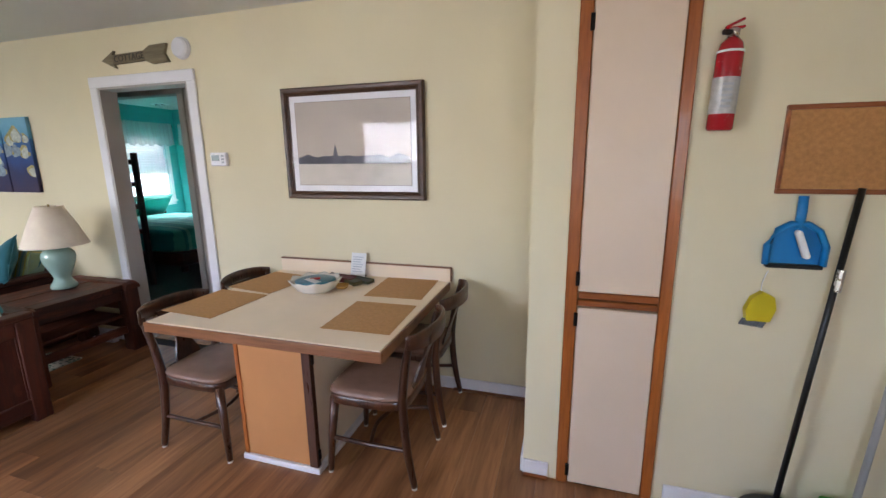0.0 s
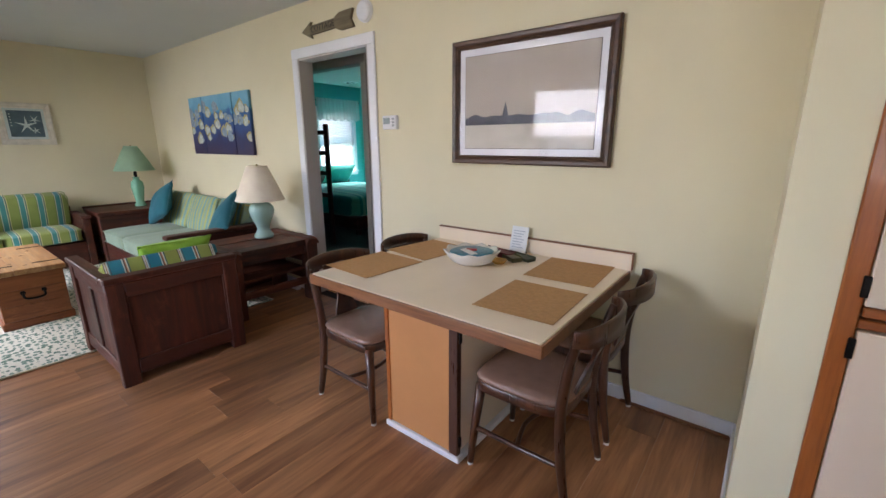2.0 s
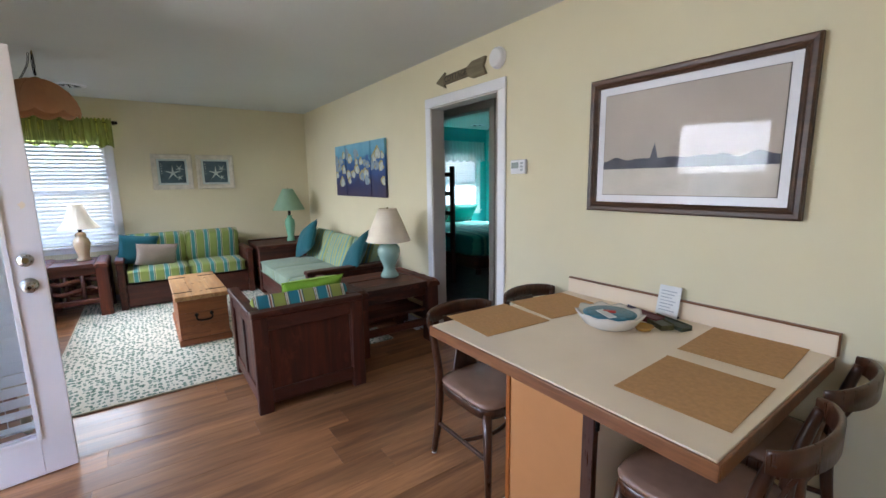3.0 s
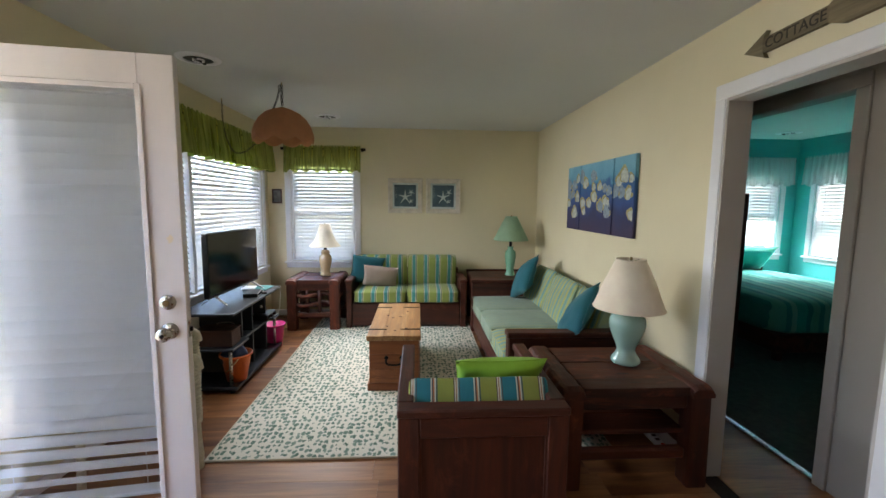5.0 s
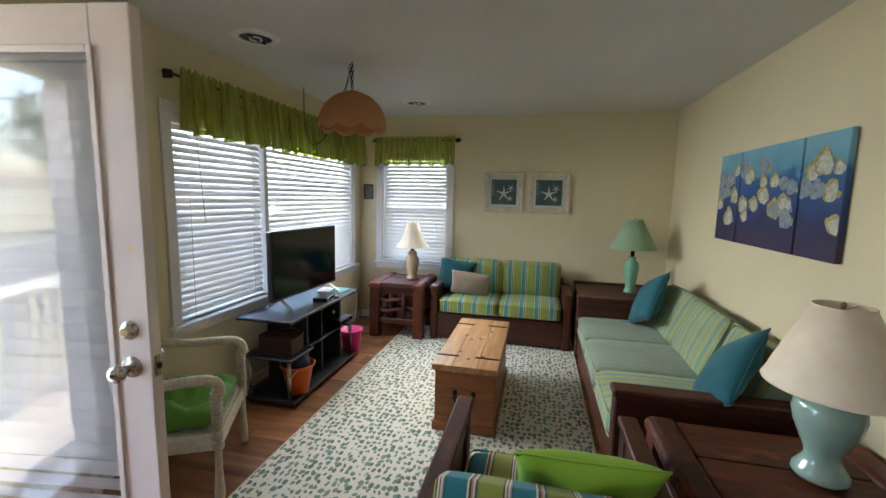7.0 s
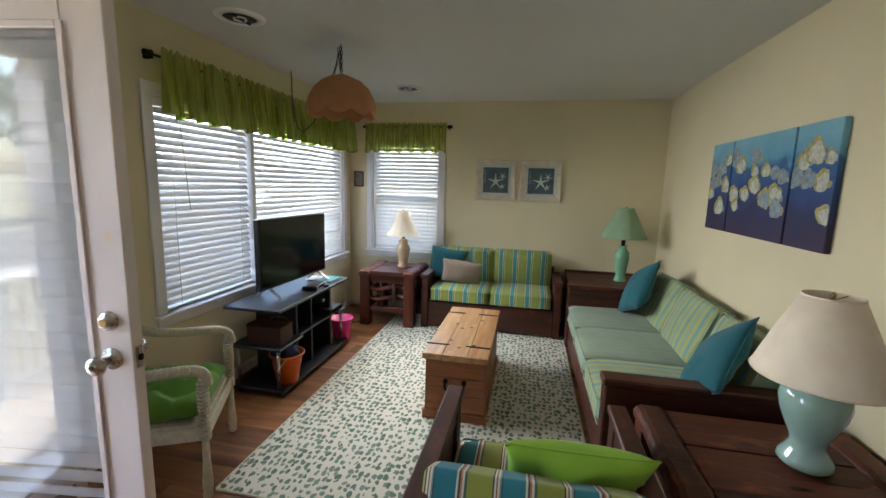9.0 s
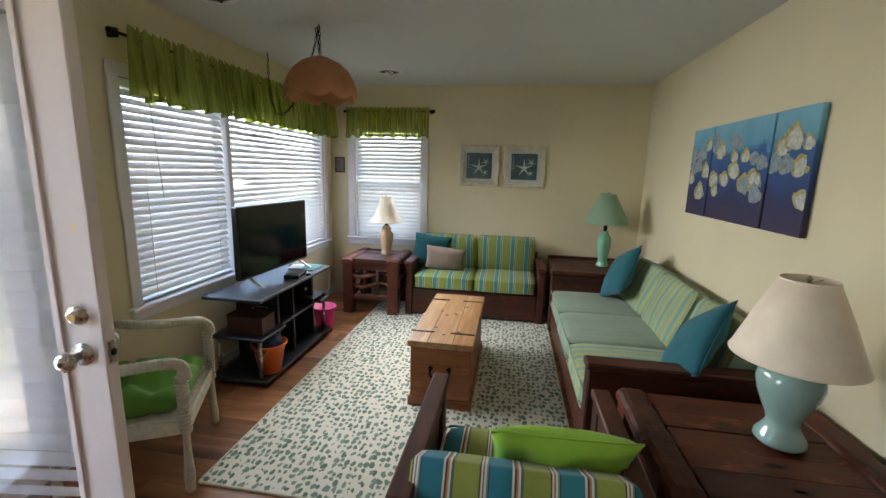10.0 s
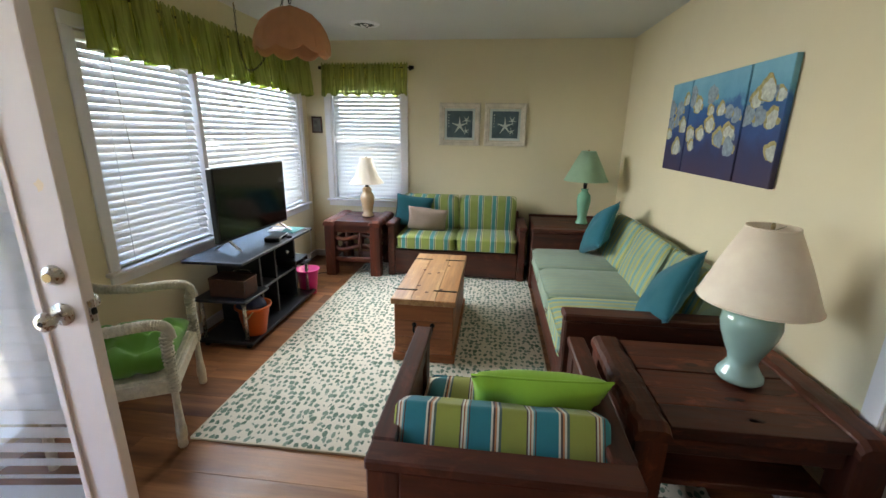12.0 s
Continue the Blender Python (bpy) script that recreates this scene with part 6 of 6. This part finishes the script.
part("body", plate([(-0.03, 0.0), (0.045, 0.008), (0.055, 0.06), (0.04, 0.105), (0.0, 0.12), (-0.03, 0.09), (-0.042, 0.04)], -0.034, -0.005), YEL, yb)
for k in range(9):
    part("bristle_tuft", tube([(-0.036 + 0.009 * k, -0.02, 0.004), (-0.044 + 0.009 * k, -0.02, -0.022)], 0.005, 5), PLASTIC_DARK, yb)
part("cord", tube(curve3([(0.0, -0.014, 0.115), (-0.004, -0.012, 0.15), (0.004, -0.012, 0.2)]), 0.002, 5), PAPER, yb)
br = thing("broom", "broom with black handle and grey angled head", "broom", pose(1.03, 1.88, 0))
part("handle", tube([(-0.045, -0.02, 0.14), (0.075, 0.045, 1.385)], 0.0105, 10), PLASTIC_DARK, br, smooth=True)
part("collar", tube([(0.045, 0.0255, 1.02), (0.052, 0.03, 1.10)], 0.0145, 10), STEEL, br)
part("head", cushion(0.24, 0.09, 0.13, 3, 8, 0.0), plain("charcoal_plastic", "2C2D31", 0.5), br, smooth=True, m=pose(-0.045, -0.02, 0.105))
for k in range(24):
    part("bristle_tuft", tube([(-0.145 + k * 0.0088, -0.02, 0.07), (-0.175 + k * 0.0112, -0.03, 0.0)], 0.006, 5), plain("grey_bristle", "3A3C40", 0.8) if k == 0 else bpy.data.materials["grey_bristle"], br)
b2 = thing("broom", "second broom with grey handle and green bristles", "broom", pose(1.24, 1.87, 0))
part("handle", tube([(0, 0, 0.20), (0.08, 0.05, 1.15)], 0.012, 10), plain("grey_pole", "A9A8A6", 0.4), b2, smooth=True)
GRN = plain("green_plastic", "3FA83A", 0.45)
part("head", box(-0.10, -0.03, 0.13, 0.10, 0.03, 0.20, 0.015, seg=2), GRN, b2)
for k in range(16):
    part("bristle_tuft", tube([(-0.09 + k * 0.012, 0, 0.14), (-0.12 + k * 0.016, 0, 0.0)], 0.007, 5), GRN, b2)

# ---- bedroom things ----
SEAFOAM = fabric("seafoam_leaf_print", [(0, "3FA898"), (0.3, "2E8C84"), (0.45, "5FB8A4"), (0.7, "3A9A90"), (0.85, "77C0AC")], 0.31, 1)
bd = thing("bed", "bed with seafoam printed comforter", "bed", pose(-5.85, 5.2, 0))
part("mattress", cushion(2.0, 1.55, 0.30, 10, 10, 0.004, 3), PAPER, bd, smooth=True, m=pose(0, 0, 0.43))
part("bed_frame", box(-0.98, -0.74, 0.10, 0.98, 0.74, 0.28, 0.01), DARKWOOD, bd)
part("comforter", cushion(2.04, 1.66, 0.38, 9, 18, 0.022, 8), SEAFOAM, bd, "seafoam green printed comforter", True, pose(0.04, 0, 0.46))
for x in (-0.9, 0.9):
    for y in (-0.65, 0.65):
        part("leg", box(x - 0.03, y - 0.03, 0, x + 0.03, y + 0.03, 0.10), DARKWOOD, bd)
part("headboard", box(-1.04, -0.78, 0.0, -0.99, 0.78, 0.95, 0.01), DARKWOOD_Y, bd)
for i, y in enumerate((-0.4, 0.35)):
    throw(0.62, 0.42, 0.18, pose(-6.62, 5.2 + y, 0.80, 38, 0, 90), SEAFOAM, "seafoam printed pillow on the bed", 20 + i)
bk = thing("bunk_bed", "dark wood bunk bed end with ladder rungs", "bunk bed", pose(-4.93, 3.94, 0))
for x, h in ((0.15, 1.62), (-0.32, 1.62)):
    part("post", box(x - 0.028, -0.028, 0, x + 0.028, 0.028, h, 0.008), DARKWOOD_Z, bk)
for z in (0.35, 0.65, 0.95, 1.22, 1.48):
    part("rung", box(-0.292, -0.015, z, 0.122, 0.015, z + 0.06, 0.006), DARKWOOD, bk)
part("side_rail", box(-1.95, -0.03, 0.33, -0.34, 0.0, 0.47, 0.006), DARKWOOD, bk)
part("side_rail", box(-1.95, -0.03, 1.20, -0.34, 0.0, 1.34, 0.006), DARKWOOD, bk)
part("far_post", box(-1.95, -0.04, 0, -1.87, 0.04, 1.62, 0.006), DARKWOOD_Z, bk)
ceiling_vent(pose(-6.39, 5.76, ZC))

# ---- entry door, open into the room ----
HX, HY, TX, TY = -2.79, -0.865, -2.925, 0.075
ang = math.degrees(math.atan2(TY - HY, TX - HX))
DW = math.hypot(TX - HX, TY - HY)
ed = thing("door_1", "white entry door with large glass, standing open", "door", pose(HX, HY, 0.008, 0, 0, ang), kind="structure")
# local: x from hinge to free edge, outer face at -y
DH, DT = 2.05, 0.044
part("stile", box(0, -DT / 2, 0, 0.115, DT / 2, DH, 0.003), DOORPAINT, ed)
part("stile", box(DW - 0.125, -DT / 2, 0, DW, DT / 2, DH, 0.003), DOORPAINT, ed)
part("top_rail", box(0.115, -DT / 2, DH - 0.125, DW - 0.125, DT / 2, DH, 0.003), DOORPAINT, ed)
part("bottom_rail", box(0.115, -DT / 2, 0, DW - 0.125, DT / 2, 0.20, 0.003), DOORPAINT, ed)
for s in (-1, 1):
    y0, y1 = (s * DT / 2, s * (DT / 2 + 0.008))
    a, b = 0.105, DW - 0.115
    part("glazing_bead", box(a, y0, 0.19, a + 0.02, y1, DH - 0.115, 0.002), DOORPAINT, ed)
    part("glazing_bead", box(b - 0.02, y0, 0.19, b, y1, DH - 0.115, 0.002), DOORPAINT, ed)
    part("glazing_bead", box(a + 0.02, y0, DH - 0.135, b - 0.02, y1, DH - 0.115, 0.002), DOORPAINT, ed)
    part("glazing_bead", box(a + 0.02, y0, 0.19, b - 0.02, y1, 0.21, 0.002), DOORPAINT, ed)
g = part("pane", box(0.113, -0.006, 0.198, DW - 0.123, 0.0, DH - 0.123), DOORGLASS, ed)
g.visible_shadow = False
kn = part("door_knob", lathe([(0.0004, -0.075), (0.018, -0.075), (0.027, -0.066), (0.028, -0.052), (0.016, -0.036), (0.012, -0.02), (0.013, -0.008), (0.034, -0.006), (0.034, 0.0)], 28), STEEL, ed, "satin nickel knob", True, pose(DW - 0.066, -DT / 2, 0.965, -90, 0, 0))
part("keyhole", capped([(0.008, -0.0765), (0.008, -0.0752)], 12), IRON, kn)
dbm = part("deadbolt", lathe([(0.0004, -0.022), (0.016, -0.022), (0.017, -0.015), (0.025, -0.014), (0.031, -0.004), (0.031, 0.0)], 28), STEEL, ed, "satin nickel deadbolt", True, pose(DW - 0.066, -DT / 2, 1.085, -90, 0, 0))
part("keyway", capped([(0.013, -0.0235), (0.013, -0.0222)], 16), BRASSY, dbm)
part("latch_plate", box(DW, -0.012, 0.93, DW + 0.002, 0.012, 1.0), STEEL, ed)
part("latch_bolt", box(DW + 0.002, -0.007, 0.955, DW + 0.012, 0.007, 0.975, 0.002), IRON, ed)
part("inner_knob", capped([(0.013, 0), (0.013, 0.03), (0.028, 0.045), (0.026, 0.065), (0.01, 0.07)], 24), STEEL, ed, smooth=True, m=pose(DW - 0.066, DT / 2, 0.965, -90, 0, 0))
bm = bmesh.new()
bm.faces.new([bm.verts.new((0.012 * math.cos(k * 0.7) * (1 + 0.4 * math.sin(k * 2.1)), 0, 0.016 * math.sin(k * 0.7) * (1 + 0.3 * math.cos(k * 3.0)))) for k in range(9)])
part("paint_chip", bm, LAMINATE, ed, m=pose(DW - 0.045, -DT / 2 - 0.0006, 1.34))
for z in (0.25, 1.02, 1.80):
    part("hinge", tube([(-0.006, DT / 2, z - 0.045), (-0.006, DT / 2, z + 0.045)], 0.007, 8), STEEL, ed)
blind(DW - 0.26, 0.24, DH - 0.10, pose(HX, HY, 0.008, 0, 0, ang) @ pose(DW / 2 - 0.005, DT / 2 + 0.022, 0), "white mini blind hung behind the door glass, closed", 85, 0.060, 0.066, MINISLAT, False, "door_blind", 40.0)
c = casing("trim", DX0, DX1, 2.08, YS + 0.001, 0.075, 1, "white painted casing round the entry doorway")
part("threshold", box(DX0, YS - 0.14, -0.006, DX1, YS + 0.02, 0.006, 0.003), STEEL, c)
for x in (DX0, DX1 - 0.02):
    part("jamb", box(x, YS - 0.125, 0, x + 0.02, YS + 0.0, 2.06), DOORPAINT, c)

# ---- outside ----
GRASS = plain("sandy_lawn", "9C977A", 0.95, 0.2, 0.6, 30, 0.6, depth=0.02)
bm = bmesh.new()
bmesh.ops.create_grid(bm, x_segments=2, y_segments=2, size=600)
gd = structure("ground", bm, GRASS, "sandy lawn around the cottage", "ground")
gd.location = (0, 0, -0.62)
DECKW = wood("grey_deck_board", "A09990", "D0C9C0", 0, 1.4, 0.7, 0.12)
dk = thing("deck", "weathered grey board deck outside the door", "deck", None, kind="structure")
db = None
for k in range(8):
    y = -1.06 - k * 0.145
    if db is None:
        db = part("deck_board", box(0, -0.138, -0.03, 7.2, 0, 0, 0.004), DECKW, dk, m=pose(-4.7, y, -0.17))
    else:
        share("deck_board", db.data, dk, pose(-4.7, y, -0.17))
for x in (-4.68, -2.3, 0.1, 2.42):
    part("joist", box(x, -2.2, -0.6, x + 0.08, -1.06, -0.202), DECKW, dk)
rl = thing("deck_railing", "white painted deck railing with slim balusters", "railing")
RAILY = -2.13
part("top_rail", box(-4.7, RAILY - 0.06, 0.71, 2.5, RAILY + 0.06, 0.75, 0.006), TRIM, rl)
part("bottom_rail", box(-4.7, RAILY - 0.02, -0.09, 2.5, RAILY + 0.02, -0.05, 0.004), TRIM, rl)
for x in (-4.66, -2.9, -1.0, 0.7, 2.45):
    part("post", box(x - 0.045, RAILY - 0.045, -0.17, x + 0.045, RAILY + 0.045, 0.71, 0.004), TRIM, rl)
bal = None
for k in range(55):
    x = -4.55 + k * 0.126
    if bal is None:
        bal = part("baluster", box(-0.016, -0.016, -0.05, 0.016, 0.016, 0.71), TRIM, rl, m=pose(x, RAILY, 0))
    else:
        share("baluster", bal.data, rl, pose(x, RAILY, 0))
# street beyond the lawn, with pale kerbs
ASPHALT = plain("worn_asphalt", "77746F", 0.9, 0.12, 0.8, 60, 0.5, depth=0.01)
KERB = plain("pale_concrete_kerb", "D8D4CA", 0.8, 0.08, 2, 60, 0.3)
structure("road", box(-60, -13.5, -0.66, 60, -7.5, -0.60), ASPHALT, "worn grey asphalt street beyond the lawn", "road")
for y in (-7.5, -13.7):
    structure("kerb", box(-60, y, -0.66, 60, y + 0.2, -0.48, 0.02), KERB, "pale concrete kerb along the street", "kerb")
# neighbour across the way
nb = thing("neighbour_house", "white neighbouring house with grey roof across the lawn", "house", pose(-7.0, -24.0, -0.62))
part("wall", box(-7, -4, 0, 7, 4, 3.4), plain("white_house_paint", "DADBD8", 0.7, 0.05, 0.6, 30, 0.2), nb)
part("roof", plate([(-7.6, 3.3), (7.6, 3.3), (7.6, 3.45), (4.6, 5.8), (-4.6, 5.8), (-7.6, 3.45)], -4.6, 4.6), plain("grey_shingle", "6A6A6C", 0.9, 0.15, 2, 40, 0.5), nb)
for x in (-4.8, -1.2, 4.6):
    w = part("window", box(x - 0.65, 3.995, 1.0, x + 0.65, 4.06, 2.4, 0.01), TRIM, nb)
    part("pane", box(x - 0.55, 4.055, 1.1, x + 0.55, 4.075, 2.3), plain("dark_window_pane", "2B343C", 0.08, 0.1), w)
d = part("door", box(1.2, 3.995, 0.2, 2.2, 4.05, 2.3, 0.01), plain("slate_door", "55616B", 0.5), nb)


def tree(x, y, h, seed):
    r = random.Random(seed)
    t = thing("tree", "leafy green tree beyond the deck", "tree", pose(x, y, -0.62), group="trees")
    bm = tube(curve3([(0, 0, 0), (0.1, 0.05, h * 0.25), (0.0, 0.1, h * 0.5), (0.15, 0, h * 0.8)]), 0.16, 8, taper=lambda u: 1 - 0.75 * u)
    for k in range(6):
        a = r.random() * 6.28
        z = h * r.uniform(0.35, 0.7)
        tube([(0.05, 0.05, z), (math.cos(a) * h * 0.16, math.sin(a) * h * 0.16, z + h * 0.12), (math.cos(a) * h * 0.27, math.sin(a) * h * 0.27, z + h * 0.18)], 0.05, 6, bm, taper=lambda u: 1 - 0.7 * u)
    part("trunk", bm, plain("bark", "4B3B2E", 0.9, 0.2, 8, 60, 0.8) if "bark" not in bpy.data.materials else bpy.data.materials["bark"], t)
    verts, faces = [], []
    for k in range(2600):
        a, b, q = r.random() * 6.28, math.acos(r.uniform(-1, 1)), r.random() ** 0.4
        lump = 0.75 + 0.35 * math.sin(a * 3 + seed) * math.sin(b * 4)
        p = Vector((math.sin(b) * math.cos(a) * h * 0.33, math.sin(b) * math.sin(a) * h * 0.33, math.cos(b) * h * 0.32)) * q * lump + Vector((0.1, 0, h * 0.68))
        s = r.uniform(0.07, 0.15)
        u, v = Vector((r.gauss(0, 1), r.gauss(0, 1), r.gauss(0, 1))).normalized() * s, Vector((r.gauss(0, 1), r.gauss(0, 1), r.gauss(0, 1))).normalized() * s * 0.6
        i = len(verts)
        verts += [p - u, p + v, p + u, p - v]
        faces.append((i, i + 1, i + 2, i + 3))
    me = bpy.data.meshes.new("crown")
    me.from_pydata(verts, [], faces)
    me.materials.append(bpy.data.materials["leaf_green"] if "leaf_green" in bpy.data.materials else plain("leaf_green", "5B7034", 0.6, 0.3, 2, 40, 0))
    o = new("crown", me)
    o.parent = t


for x, y, h, seed in ((11.0, -15.5, 6.0, 1), (15.5, -15.0, 7.0, 2), (20.0, -16.0, 6.5, 3), (24.0, -15.0, 7.5, 4), (8.0, -18.0, 5.5, 5)):
    tree(x, y, h, seed)

# ---- laminate planks ----
PW = 0.178
rng = random.Random(11)
plank_mesh = {}
x = XW + 0.001
while x < XE - 0.01:
    w = min(PW, XE - x)
    north = YN if x < -0.02 else 1.945
    south = YS
    y = south - rng.uniform(0.1, 1.1)
    while y < north:
        a, b = max(y, south), min(y + 1.22, north)
        if b - a > 0.02:
            key = (round(b - a, 2), round(w, 3))
            if key not in plank_mesh:
                o = part("plank", box(0.0004, 0.0004, -0.008, w - 0.0004, b - a - 0.0004, 0.0, 0.0006), FLOORWOOD, FLOOR, m=pose(x, a, 0))
                plank_mesh[key] = o.data
            else:
                share("plank", plank_mesh[key], FLOOR, pose(x, a, 0))
        y += 1.22
    x += PW
